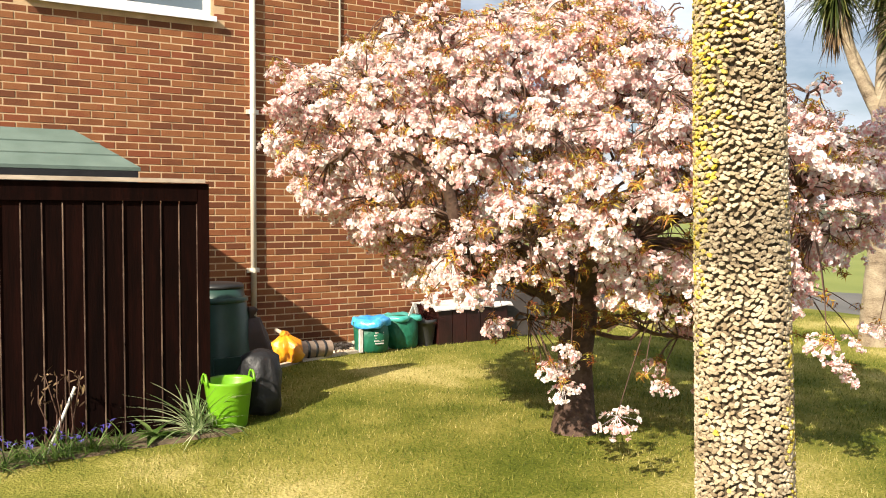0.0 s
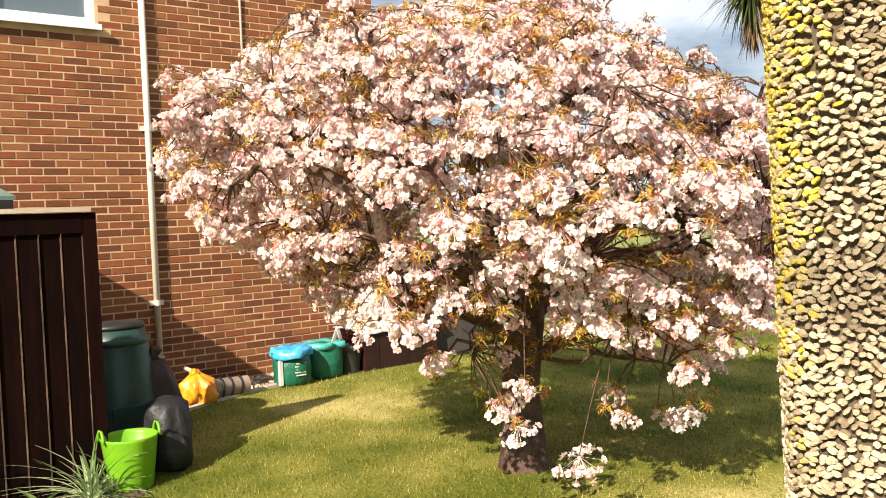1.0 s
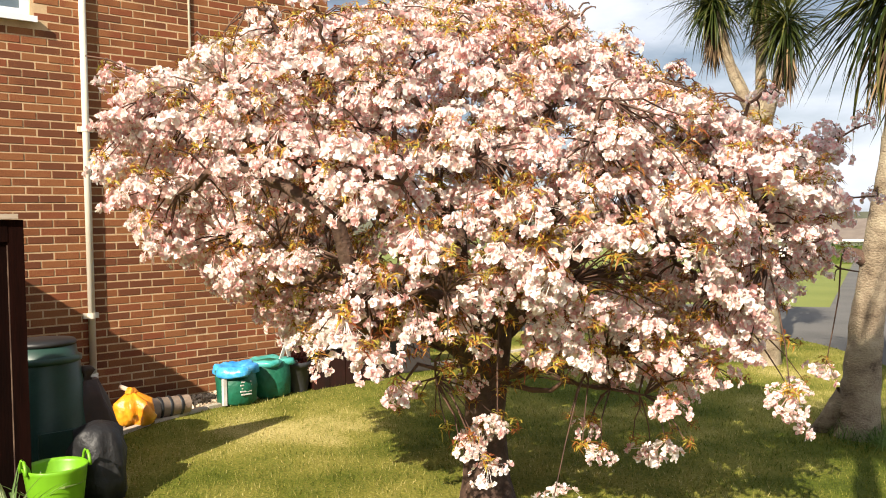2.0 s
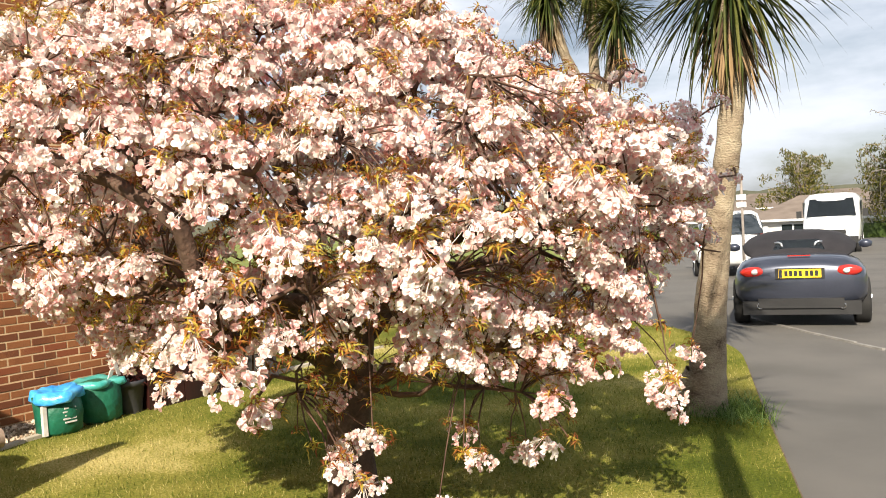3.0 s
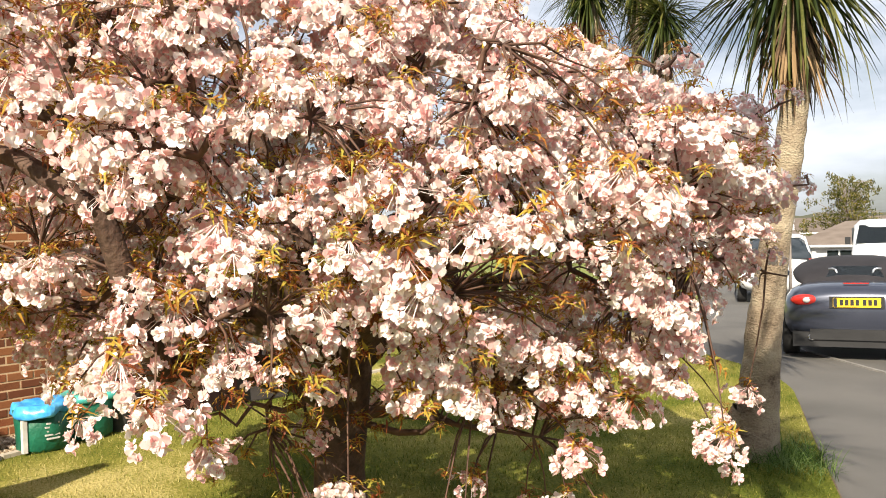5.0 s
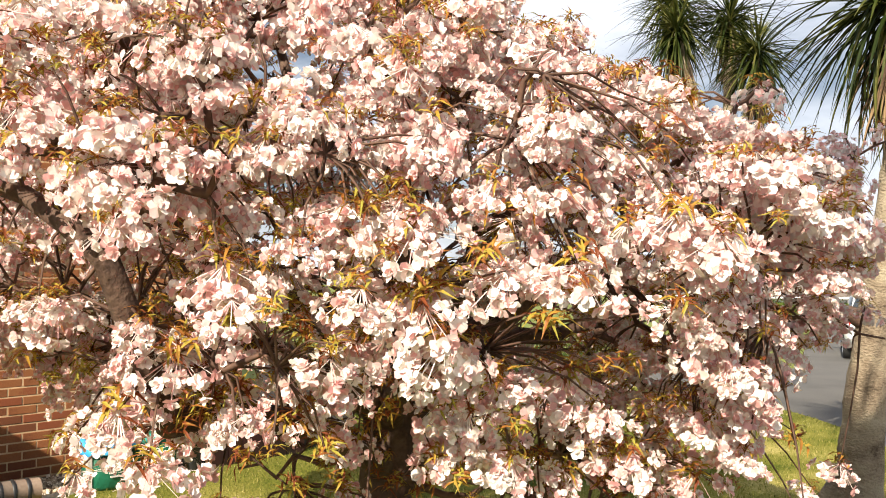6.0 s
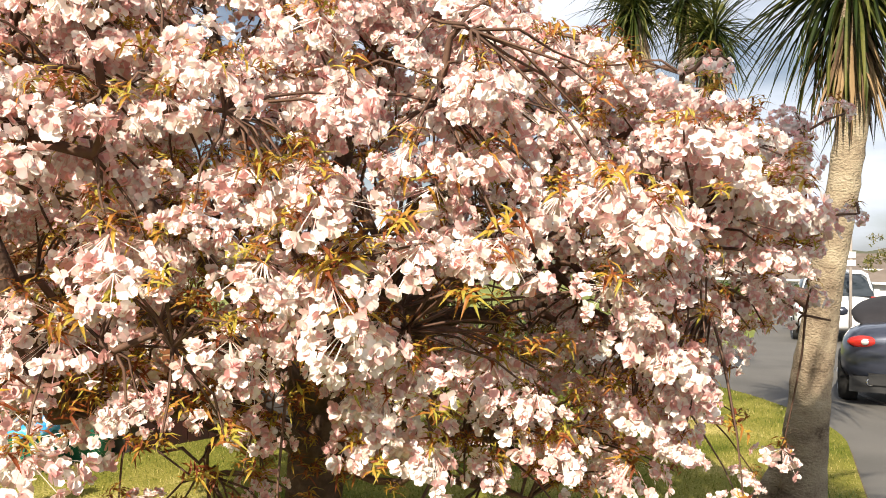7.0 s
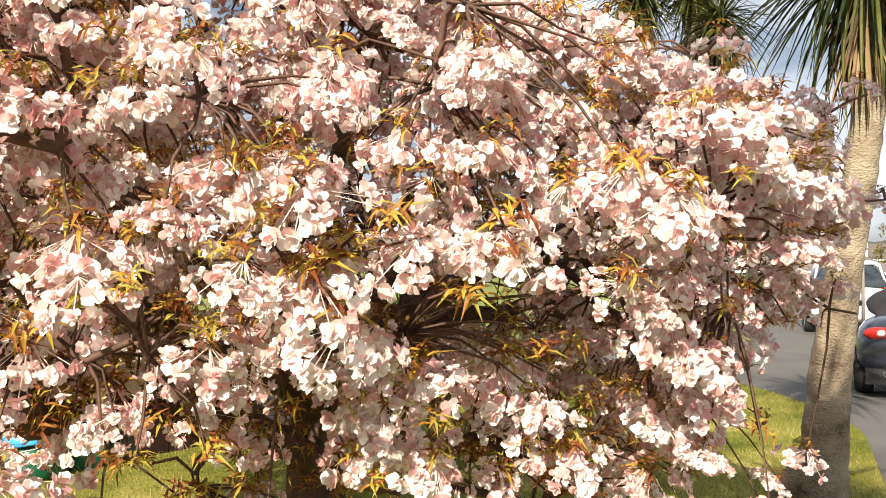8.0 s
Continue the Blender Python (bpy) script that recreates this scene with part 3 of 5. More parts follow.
def turned(v, rx, ry, rz, s, p):
    R = np.array(Euler((rx, ry, rz)).to_matrix())
    return (v * s) @ R.T + np.array(p)


for _ in range(60):
    v, f = leaf_arrays(0.16, 0.035, rng.uniform(0.2, 1.0))
    hp.add(turned(v, 0, -rng.uniform(0.1, 1.4), rng.uniform(0, 6.28), rng.uniform(0.6, 1.4), (rng.uniform(-.06, .06), rng.uniform(-.06, .06), 0.27 + rng.uniform(0, 0.14))), f)
hp.make("foliage", MAROON, pp)
for x, y, q in ((0.03, -0.22, -28), (0.05, -0.10, 18)):
    link("plant_label", boxed(-0.004, 0.004, -0.022, 0.022, 0.0, 0.20, pose(x, y, 0.32, q, 0, 15)), SHEET, pp, "white plastic strip", bevel=0.002)

bx = thing("storage_box", *at(-7.55, 6.32), 0, "dark red-brown timber box with pale sheeting on top", "box")
for k in range(5):
    y0 = -0.50 + k * 0.20
    link("front_board", boxed(0.20, 0.225, y0 + 0.004, y0 + 0.196, 0.0, 0.43), MAHOGANY, bx, bevel=0.004)
link("carcass", boxed(-0.32, 0.198, -0.49, 0.49, 0.0, 0.42), MAHOGANY, bx)
v, f = [], []
for j in range(25):
    for i in range(13):
        x, y = -0.36 + 0.62 * i / 12, -0.56 + 1.12 * j / 24
        v.append((x, y, 0.452 + 0.028 * noise.noise(Vector((x * 5, y * 5, 2))) - (0.03 if i == 12 else 0)))
n0 = len(v)
v += [(p[0], p[1], p[2] - 0.010) for p in v]
for j in range(24):
    for i in range(12):
        a = j * 13 + i
        f += [(a, a + 1, a + 14, a + 13), (n0 + a + 13, n0 + a + 14, n0 + a + 1, n0 + a)]
raw("sheeting", v, f, SHEET, bx, True, "rumpled pale sheeting")
pn = thing("leaning_cover", *at(-7.62, 6.95), 0, "dark grey folded cover behind the storage box", "cover")
bm = bmesh.new()
vs = [bm.verts.new(p) for p in ((0.10, -0.55, 0.62), (0.25, 0.45, 0.50), (0.05, 0.50, 0.95), (-0.05, -0.40, 1.02), (-0.15, 0.55, 0.0), (0.28, 0.5, 0.0), (0.12, -0.2, 0.0), (-0.15, -0.2, 0.0))]
bmesh.ops.convex_hull(bm, input=vs)
link("cover_body", bm, SLATE, pn, bevel=0.02)

# ---- flower bed at the fence ----
rng = random.Random(31)
sheet("flower_bed", -5.42, -4.88, -2.4, 2.75, 24, 120, SOIL, lambda x, y: gz(x, y) + 0.02 - 0.05 * max(0, x + 5.05) + 0.012 * noise.noise(Vector((x * 9, y * 9, 1))) - (0.08 if x > -5.04 + 0.10 * noise.noise(Vector((y * 2.2, 1, 0))) + 0.04 * noise.noise(Vector((y * 9, 1, 0))) else 0))
tagged(bpy.data.objects["flower_bed"], "bare soil bed along the fence", "flower bed", kind="structure")

def strap_plant(name, x, y, n, length, width, material, label, spread=1.1, seed=1, droop=(0.4, 1.2)):
    r = random.Random(seed)
    t = thing(name, x, y, gz(x, y) + 0.02, 0, label, "plant")
    h = Heap()
    for _ in range(n):
        v, f = leaf_arrays(length, width, r.uniform(*droop), 0.2, 6)
        h.add(turned(v, 0, -r.uniform(0.5, 0.5 + spread), r.uniform(0, 6.28), r.uniform(0.5, 1.15), (r.uniform(-.05, .05), r.uniform(-.05, .05), 0)), f)
    h.make("foliage", material, t)
    return t


strap_plant("strap_leaf_plant", -5.16, 2.44, 70, 0.42, 0.022, PALE, "clump of long pale strap leaves at the fence", seed=2)
strap_plant("strap_leaf_plant", -5.27, 2.60, 40, 0.30, 0.02, PALE, "smaller clump of pale strap leaves", seed=3)
strap_plant("broad_leaf_plant", -5.22, 2.16, 26, 0.16, 0.08, GREEN, "low plant with rounded green leaves", 0.9, 4)
for k, (x, y) in enumerate(((-5.10, 1.88), (-5.08, 1.70), (-5.06, 1.50), (-5.15, 1.60), (-5.02, 1.36), (-5.15, 1.25), (-5.0, 1.12), (-5.1, 0.9))):
    t = strap_plant("bluebell_clump", x, y, 55, 0.20, 0.013, GREEN, "low green clump with small violet-blue flowers", 1.0, 40 + k, (0.3, 1.0))
    h = Heap()
    for _ in range(6):
        p = (rng.uniform(-.11, .11), rng.uniform(-.11, .11), rng.uniform(0.10, 0.20))
        for q in range(4):
            v, f = leaf_arrays(0.022, 0.014, 0.5, 0.3, 2)
            h.add(turned(v, 0, rng.uniform(-1, 1), q * 1.57, 1, p), f)
    tagged(h.make("flower_mass", VIOLET, t, label="small violet flowers"), kind="stuff")
dp = thing("dry_stems", -5.22, 1.52, gz(-5.2, 1.5), 0, "leafless twiggy stems standing in the flower bed", "plant")
for k in range(7):
    a = rng.uniform(0, 6.28)
    tube("stem", bend((0, 0.03 * k - 0.1, 0), (0.10 * math.cos(a), 0.03 * k - 0.1 + 0.12 * math.sin(a), rng.uniform(0.35, 0.6)), 5, 0, 0.02, rng), np.linspace(0.007, 0.003, 5), TWIG, dp, 5)
hp = Heap()
for _ in range(50):
    v, f = leaf_arrays(0.05, 0.02, 0.6)
    hp.add(turned(v, rng.uniform(0, 6), rng.uniform(0, 6), rng.uniform(0, 6), 1, (rng.uniform(-.1, .1), rng.uniform(-.18, .15), rng.uniform(0.35, 0.6))), f)
hp.make("withered_leaves", DEAD, dp)
tagged(tube("plant_stake", [(-5.18, 1.42, gz(-5.18, 1.42)), (-5.25, 1.62, 0.46)], [0.011, 0.011], SHEET), "pale leaning plant stake", "stake")

# ---- the cherry tree ----
CX, CY = -3.6, 4.75
CZ = gz(CX, CY)
cherry = thing("cherry_tree", CX, CY, CZ, 0, "spreading flowering cherry with pale pink double blossom and bronze leaves", "tree")
rng = random.Random(77)
LEFT = [(0.65, 0.65), (0.95, 1.0), (1.35, 1.5), (1.7, 1.98), (2.05, 2.1), (2.45, 1.92), (2.7, 1.5), (2.9, 0.95), (3.05, 0.3)]
RIGHT = [(0.5, 0.9), (0.75, 1.2), (1.1, 1.6), (1.5, 1.9), (1.9, 1.98), (2.15, 1.8), (2.35, 1.45), (2.6, 0.9), (2.85, 0.3)]


def crown_radius(z, az):
    """The crown is a broad dome, higher on the house side and wider on the road side."""
    side = 0.5 + 0.5 * math.cos(az - 0.785)
    r = sum(w * float(np.interp(z, [p[0] for p in pr], [p[1] for p in pr])) for pr, w in ((LEFT, 1 - side), (RIGHT, side)))
    lump = noise.noise(Vector((math.cos(az) * 1.6, math.sin(az) * 1.6, z * 1.1 + 3.1)))
    return r * (1 + 0.15 * lump)


# limbs
limbs = []
fork = np.array((0.0, 0.05, 0.95))
tr_pts = np.array([(0.03, -0.02, -0.08), (0.0, 0.0, 0.12), (-0.03, 0.02, 0.5), (0.0, 0.05, 0.98), (0.04, 0.08, 1.25)])
tv, tf = tube_arrays(tr_pts, [0.20, 0.15, 0.125, 0.135, 0.10], 14)
raw("trunk", tv, tf, BARK, cherry, True, "dark ringed cherry trunk")
for k in range(9):
    az = k * 0.7 + rng.uniform(-0.2, 0.2)
    zt = rng.choice((1.4, 1.8, 2.2, 2.5))
    r = 0.62 * crown_radius(zt, az)
    mid = (r * 0.45 * math.cos(az + 0.2), r * 0.45 * math.sin(az + 0.2), 0.9 + (zt - 0.9) * 0.62)
    end = (r * math.cos(az), r * math.sin(az), zt)
    pts = np.concatenate([bend(fork, mid, 5, 0.06, 0.03, rng), bend(mid, end, 6, 0.04, 0.05, rng)[1:]])
    limbs.append(pts)
    tube("limb", pts, np.linspace(0.075, 0.028, len(pts)), BARK, cherry, 8)
for end in ((0.1, 0.1, 2.7), (-0.4, -0.3, 2.75)):
    pts = bend(fork, end, 9, 0.0, 0.06, rng)
    limbs.append(pts)
    tube("limb", pts, np.linspace(0.065, 0.022, 9), BARK, cherry, 8)
# the thick low limb that rises on the open side and bends back over the lawn
pts = np.concatenate([bend(fork - (0, 0, 0.2), (0.62, -1.32, 1.22), 6, 0.12, 0.02, rng), bend((0.62, -1.32, 1.22), (0.80, -1.58, 1.70), 4, 0, 0.02, rng)[1:], bend((0.80, -1.58, 1.70), (0.42, -1.85, 1.98), 5, 0.02, 0.015, rng)[1:]])
limbs.append(pts)
tube("limb", pts, np.linspace(0.065, 0.020, len(pts)), BARK, cherry, 8)
limb_all = np.concatenate(limbs)
seconds = []
for k in range(120):
    az, z = rng.uniform(0, 6.283), rng.choice((0.95, 1.25, 1.55, 1.85, 2.15, 2.4, 2.65, 2.85)) + rng.uniform(-.2, .2)
    r = crown_radius(z, az) * rng.uniform(0.75, 0.95)
    end = np.array((r * math.cos(az), r * math.sin(az), z))
    d = np.linalg.norm(limb_all - end, axis=1) + 0.6 * np.maximum(0, limb_all[:, 2] - z)
    st = limb_all[int(np.argmin(d))]
    pts = bend(st, end, 8, rng.uniform(-0.05, 0.14), 0.05, rng)
    seconds.append(pts)
    tube("branch", pts, np.linspace(0.022, 0.006, 8), TWIG, cherry, 5)
twig_all = np.concatenate(seconds + [l[4:] for l in limbs])


# one flowering spray: double flowers hanging round a tuft of young leaves
def petal_arrays():
    v = np.array([(0.0, 0, 0), (0.62, -0.46, 0.20), (1.0, -0.12, 0.24), (0.95, 0.22, 0.32), (0.55, 0.48, 0.16)])
    f = np.array([(0, 1, 2), (0, 2, 3), (0, 3, 4)])
    return v, f


def flower(h, r, p, axis_az, tilt):
    pv, pf = petal_arrays()
    Q = np.array(Euler((0, tilt, axis_az)).to_matrix())
    for ring, (n, el, s) in enumerate(((5, 0.0, 1.0), (3, 0.55, 0.9), (2, 1.05, 0.75))):
        for i in range(n):
            R = np.array(Euler((rng.uniform(-.55, .55), -el + rng.uniform(-.4, .4), i * 6.283 / n + ring * 0.5 + rng.uniform(-.2, .2))).to_matrix())
            h.add(((pv * s * r * rng.uniform(0.7, 1.2)) @ R.T) @ Q.T + p, pf)


def make_spray(n_flowers):
    h = Heap()
    for i in range(n_flowers):
        a = rng.uniform(0, 6.283)
        u = math.sqrt(rng.random())
        up = rng.random() ** 0.8
        p = np.array((0.125 * u * math.cos(a), 0.105 * u * math.sin(a), -0.075 + 0.085 * up * (1.1 - u * 0.8)))
        flower(h, rng.uniform(0.019, 0.031), p, a, (1 - up) * 1.4 + 0.7 * u + rng.uniform(-.4, .4))
        h.add(np.array([(-0.0012, 0, 0.0), (0.0012, 0, 0.0), p + (0.0012, 0, 0.002), p - (0.0012, 0, -0.002)]), np.array([(0, 1, 2), (0, 2, 3)]))
    return np.concatenate(h.v), np.concatenate(h.f)


def make_tuft(n_leaves):
    h = Heap()
    for i in range(n_leaves):
        v, f = leaf_arrays(rng.uniform(0.022, 0.037), 0.0150, rng.uniform(0.7, 2.0), 0.25, 2)
        h.add(turned(v, 0, -rng.uniform(0.1, 1.4), rng.uniform(0, 6.283), 1, (rng.uniform(-.03, .03), rng.uniform(-.03, .03), rng.uniform(0.0, 0.04))), f)
    return np.concatenate(h.v), np.concatenate(h.f)


SPRAYS = [make_spray(n) for n in (20, 25, 29, 34)]
TUFTS = [make_tuft(n) for n in (20, 25, 31)]


def mesh_of(name, arrays, material, smooth):
    me = bpy.data.meshes.new(name)
    me.from_pydata(arrays[0].tolist(), [], arrays[1].tolist())
    me.materials.append(material)
    if smooth:
        me.shade_smooth()
    return me


spray_meshes = [mesh_of("blossom", a, PETAL, True) for a in SPRAYS]
tuft_meshes = [mesh_of("leaf_tuft", a, YOUNG, False) for a in TUFTS]

spots = []
while len(spots) < 1750:
    az = rng.uniform(0, 6.283)
    z = 0.68 + 2.35 * rng.random() ** 0.8
    r = crown_radius(z, az)
    q = rng.random()
    depth = 1 - 0.32 * q * q if q < 0.78 else rng.uniform(0.5, 0.85)
    keepness = noise.noise(Vector((math.cos(az) * r * 1.3, math.sin(az) * r * 1.3, z * 1.5 + 9)))
    house_side = 2.6 < az < 5.15
    if z < 1.0 and keepness < 0.24 or keepness < -0.36 or (house_side and z < 1.0 + 0.15 * depth):
        continue
    spots.append((r * depth * math.cos(az), r * depth * math.sin(az), z))
# low hanging sprays on the open side
for _ in range(20):
    az = rng.uniform(-1.15, 0.35)
    r = rng.uniform(0.5, 1.45)
    spots.append((r * math.cos(az), r * math.sin(az), rng.uniform(0.42, 0.95)))
for _ in range(60):
    az = rng.uniform(-0.2, 1.7)
    r = rng.uniform(0.8, 1.95)
    spots.append((r * math.cos(az), r * math.sin(az), rng.uniform(0.6, 1.2)))
for _ in range(16):
    spots.append((rng.uniform(0.3, 1.0), rng.uniform(-1.7, -1.1), rng.uniform(1.12, 1.5)))
# a loose shoot standing above the crown and one reaching out by the roadside stem
shoots = []
for _ in range(44):
    az, z = rng.uniform(0, 6.283), rng.uniform(1.9, 2.85)
    r = crown_radius(z, az) * 0.85
    ln = rng.uniform(0.15, 0.38)
    b0 = (r * math.cos(az), r * math.sin(az), z)
    shoots.append((b0, (b0[0] + ln * 0.7 * math.cos(az), b0[1] + ln * 0.7 * math.sin(az), z + ln * rng.uniform(0.3, 0.9)), rng.choice((1, 2, 3))))
for base, tip, n in (*shoots, ((0.70, 0.30, 2.2), (0.30, 0.45, 2.85), 1), ((0.30, 0.45, 2.85), (-0.05, 0.22, 3.3), 5), ((0.30, 0.45, 2.8), (0.50, 0.50, 2.98), 2), ((1.3, 0.8, 1.7), (1.80, 1.20, 2.20), 10), ((1.2, 0.7, 1.6), (1.90, 1.05, 1.80), 9), ((1.2, 0.7, 1.4), (1.80, 1.05, 1.40), 6), ((-0.6, -1.3, 2.2), (-1.0, -2.0, 2.65), 5)):
    pts = bend(base, tip, 9, 0.08, 0.02, rng)
    tube("branch", pts, np.linspace(0.013, 0.004, 9), TWIG, cherry, 5)
    twig_all = np.concatenate([twig_all, pts])
    for i in range(n):
        p = pts[2 + int(6.9 * i / n)]
        spots.append((p[0] + rng.uniform(-.1, .1), p[1] + rng.uniform(-.1, .1), p[2] + rng.uniform(-.08, .08)))

bare = []
while len(bare) < 1150:
    az, z = rng.uniform(0, 6.283), rng.uniform(0.8, 3.0)
    if 2.6 < az < 5.15 and z < 1.15:
        continue
    r = crown_radius(z, az) * rng.uniform(0.4, 1.03)
    bare.append((r * math.cos(az), r * math.sin(az), z))
for _ in range(90):
    az = rng.uniform(-1.2, 1.7)
    r = rng.uniform(0.6, 1.9)
    bare.append((r * math.cos(az), r * math.sin(az), rng.uniform(0.65, 1.25)))
spots.sort(key=lambda p: -(p[0] * 0.75 - p[1] * 0.66))
far_b, far_l, tw = Heap(), Heap(), Heap()
for k, p in enumerate(spots):
    out = math.atan2(p[1], p[0])
    s = rng.uniform(0.70, 1.15)
    tilt = rng.uniform(0.0, 0.7)
    rot = Euler((rng.uniform(-.4, .4), tilt, out), "XYZ")
    spin = rng.uniform(0, 6.283)
    M = Matrix.Translation(p) @ rot.to_matrix().to_4x4() @ Matrix.Rotation(spin, 4, "Z") @ Matrix.Scale(s, 4)
    leafy_spot = rng.random() < (0.72 if p[2] > 1.6 else 0.9)
    sparse = rng.random() < (0.10 if p[2] > 1.9 else 0.18 if p[2] > 1.5 else 0.28)
    i, j = rng.randrange(4), rng.randrange(3)
    if k < 280:
        if not sparse:
            o = new("blossom", spray_meshes[i])
            o.parent, o.matrix_basis = cherry, M
        if leafy_spot:
            o2 = new("leaf_tuft", tuft_meshes[j])
            o2.parent, o2.matrix_basis = cherry, M @ Matrix.Translation((0, 0, 0.01))
    else:
        A, t = np.array(M.to_3x3()), np.array(p)
        if not sparse:
            far_b.add(SPRAYS[i][0] @ A.T + t, SPRAYS[i][1])
        if leafy_spot:
            far_l.add(TUFTS[j][0] @ A.T + t, TUFTS[j][1])
    P = np.array(p)
    d = np.linalg.norm(twig_all - P, axis=1)
    st = twig_all[int(np.argmin(d))]
    if d.min() < 0.9:
        tw.add(*tube_arrays(bend(st, P, 4, 0.03, 0.015, rng), [0.006, 0.005, 0.004, 0.003], 3))
for p in bare:
    d = np.linalg.norm(twig_all - np.array(p), axis=1)
    if d.min() > 0.42:
        continue
    M = Matrix.Translation(p) @ Euler((rng.uniform(-.6, .6), rng.uniform(0, .8), math.atan2(p[1], p[0]))).to_matrix().to_4x4() @ Matrix.Scale(rng.uniform(0.6, 0.95), 4)
    j = rng.randrange(3)
    far_l.add(TUFTS[j][0] @ np.array(M.to_3x3()).T + np.array(p), TUFTS[j][1])
    tw.add(*tube_arrays(bend(twig_all[int(np.argmin(d))], p, 4, 0.03, 0.015, rng), [0.006, 0.005, 0.004, 0.003], 3))
tagged(far_b.make("blossom", PETAL, cherry, True, "massed pale pink blossom"), kind="stuff")
tagged(far_l.make("young_leaves", YOUNG, cherry, False, "bronze young leaves"), kind="stuff")
tagged(tw.make("twig_mass", TWIG, cherry, True, "fine twigs"), kind="stuff")


# ---- cordylines ----
def head(name, parent, p, length, n, seed, down=0.9, dead=60, width=0.045):
    """A head of sword leaves with a skirt of dead ones."""
    r = random.Random(seed)
    h, dh = Heap(), Heap()
    for i in range(n):
        v, f = leaf_arrays(length * r.uniform(0.7, 1.1), width, r.uniform(0.15, 0.9), 0.25, 5)
        el = math.asin(r.uniform(-down, 1.0))
        h.add(turned(v, 0, -el, r.uniform(0, 6.283), 1, (p[0], p[1], p[2] + r.uniform(-.12, .12))), f)
    for i in range(dead):
        v, f = leaf_arrays(length * r.uniform(0.5, 0.9), width * 0.9, r.uniform(0.0, 0.2), 0.25, 3)
        dh.add(turned(v, 0, r.uniform(0.9, 1.5), r.uniform(0, 6.283), 1, (p[0], p[1], p[2] - r.uniform(0.1, 0.45))), f)
    h.make(name, FROND, parent)
    if dead:
        dh.make("dead_leaf_skirt", DEAD, parent, label="hanging dry brown leaves")


def rough_stem(pts, radii, n=28, amp=0.085):
    """A knobbly tapered stem."""
    v, f = tube_arrays(pts, radii, n)
    c = np.repeat(np.array(pts), n, axis=0)
    for i in range(len(v)):
        d = v[i] - c[i]
        v[i] = c[i] + d * (1 + amp * noise.noise(Vector(v[i]) * 9.0) + amp * 0.7 * noise.noise(Vector(v[i]) * 24.0))
    return v, f


def spline(points, radii, k):
    t = np.linspace(0, 1, len(points))
    q = np.linspace(0, 1, k)
    return np.stack([np.interp(q, t, [p[i] for p in points]) for i in range(3)], 1), np.interp(q, t, radii)


z0 = gz(-2.78, 8.25)
cord = thing("cordyline", -2.85, 8.25, z0, 0, "cordyline with a grey leaning stem at the lawn's corner", "tree")
pts, rad = spline([(0.0, 0, -0.1), (0.02, 0, 0.25), (0.05, 0, 0.6), (0.09, 0, 1.0), (0.16, 0, 1.5), (0.28, 0, 2.2), (0.36, 0, 2.8), (0.34, 0, 3.7)], [0.19, 0.155, 0.14, 0.125, 0.11, 0.10, 0.095, 0.09], 70)
raw("stem", *rough_stem(pts, rad), STEMBARK, cord, True, "grey-buff corky stem")
raw("root_spur", *rough_stem(*spline([(-0.06, -0.05, 0.35), (-0.20, -0.06, 0.12), (-0.34, -0.06, -0.03)], [0.09, 0.08, 0.05], 12), 12), STEMBARK, cord, True)
head("leaf_head", cord, (0.34, 0, 3.60), 0.92, 300, 5, 0.99, 300)
raw("cut_branch", *rough_stem(*spline([(0.10, -0.05, 1.45), (0.04, -0.07, 1.50), (-0.05, -0.09, 1.52)], [0.06, 0.055, 0.05], 10), 12), BARK, cord, True, "dark branch stub")

near = thing("cordyline", -0.097, 2.29, gz(-0.1, 2.29), 0, "cordyline stem crusted with grey bark plates and yellow lichen", "tree")
near.matrix_world = pose(-0.097, 2.29, gz(-0.1, 2.29), 1.8, -1.1, 0)
pts, rad = spline([(0.0, 0, -0.1), (0.0, 0, 0.2), (0.0, 0, 1.0), (0.0, 0.0, 2.2), (0.01, 0.01, 3.4), (0.02, 0.02, 4.3)], [0.15, 0.118, 0.098, 0.084, 0.078, 0.076], 60)
raw("stem_core", *rough_stem(pts, rad - 0.008, 32, 0.03), CREVICE, near, True, "dark bark crevices")
# bark plates, the ones in view as pieces of their own
plate_v = np.array([(-1, -0.5, 0), (-0.45, -1, 0), (0.5, -0.9, 0), (1, -0.2, 0), (0.75, 0.8, 0), (-0.3, 1, 0), (-0.9, 0.5, 0)])
plate = np.concatenate([plate_v * (1, 1, 0) + (0, 0, -0.4), plate_v * (0.80, 0.75, 0) + (0, 0, 0.55)])
plate_f = [(7, 8, 9, 10, 11, 12, 13)] + [(i, (i + 1) % 7, 7 + (i + 1) % 7, 7 + i) for i in range(7)]
rng = random.Random(12)
plate_meshes = []
for m in (CORK, LICHEN):
    me = bpy.data.meshes.new("bark_plate")
    me.from_pydata(plate.tolist(), [], plate_f)
    me.materials.append(m)
    plate_meshes.append(me)
hc, hl = [[], [], 0], [[], [], 0]
count = 0
zz = 0.15
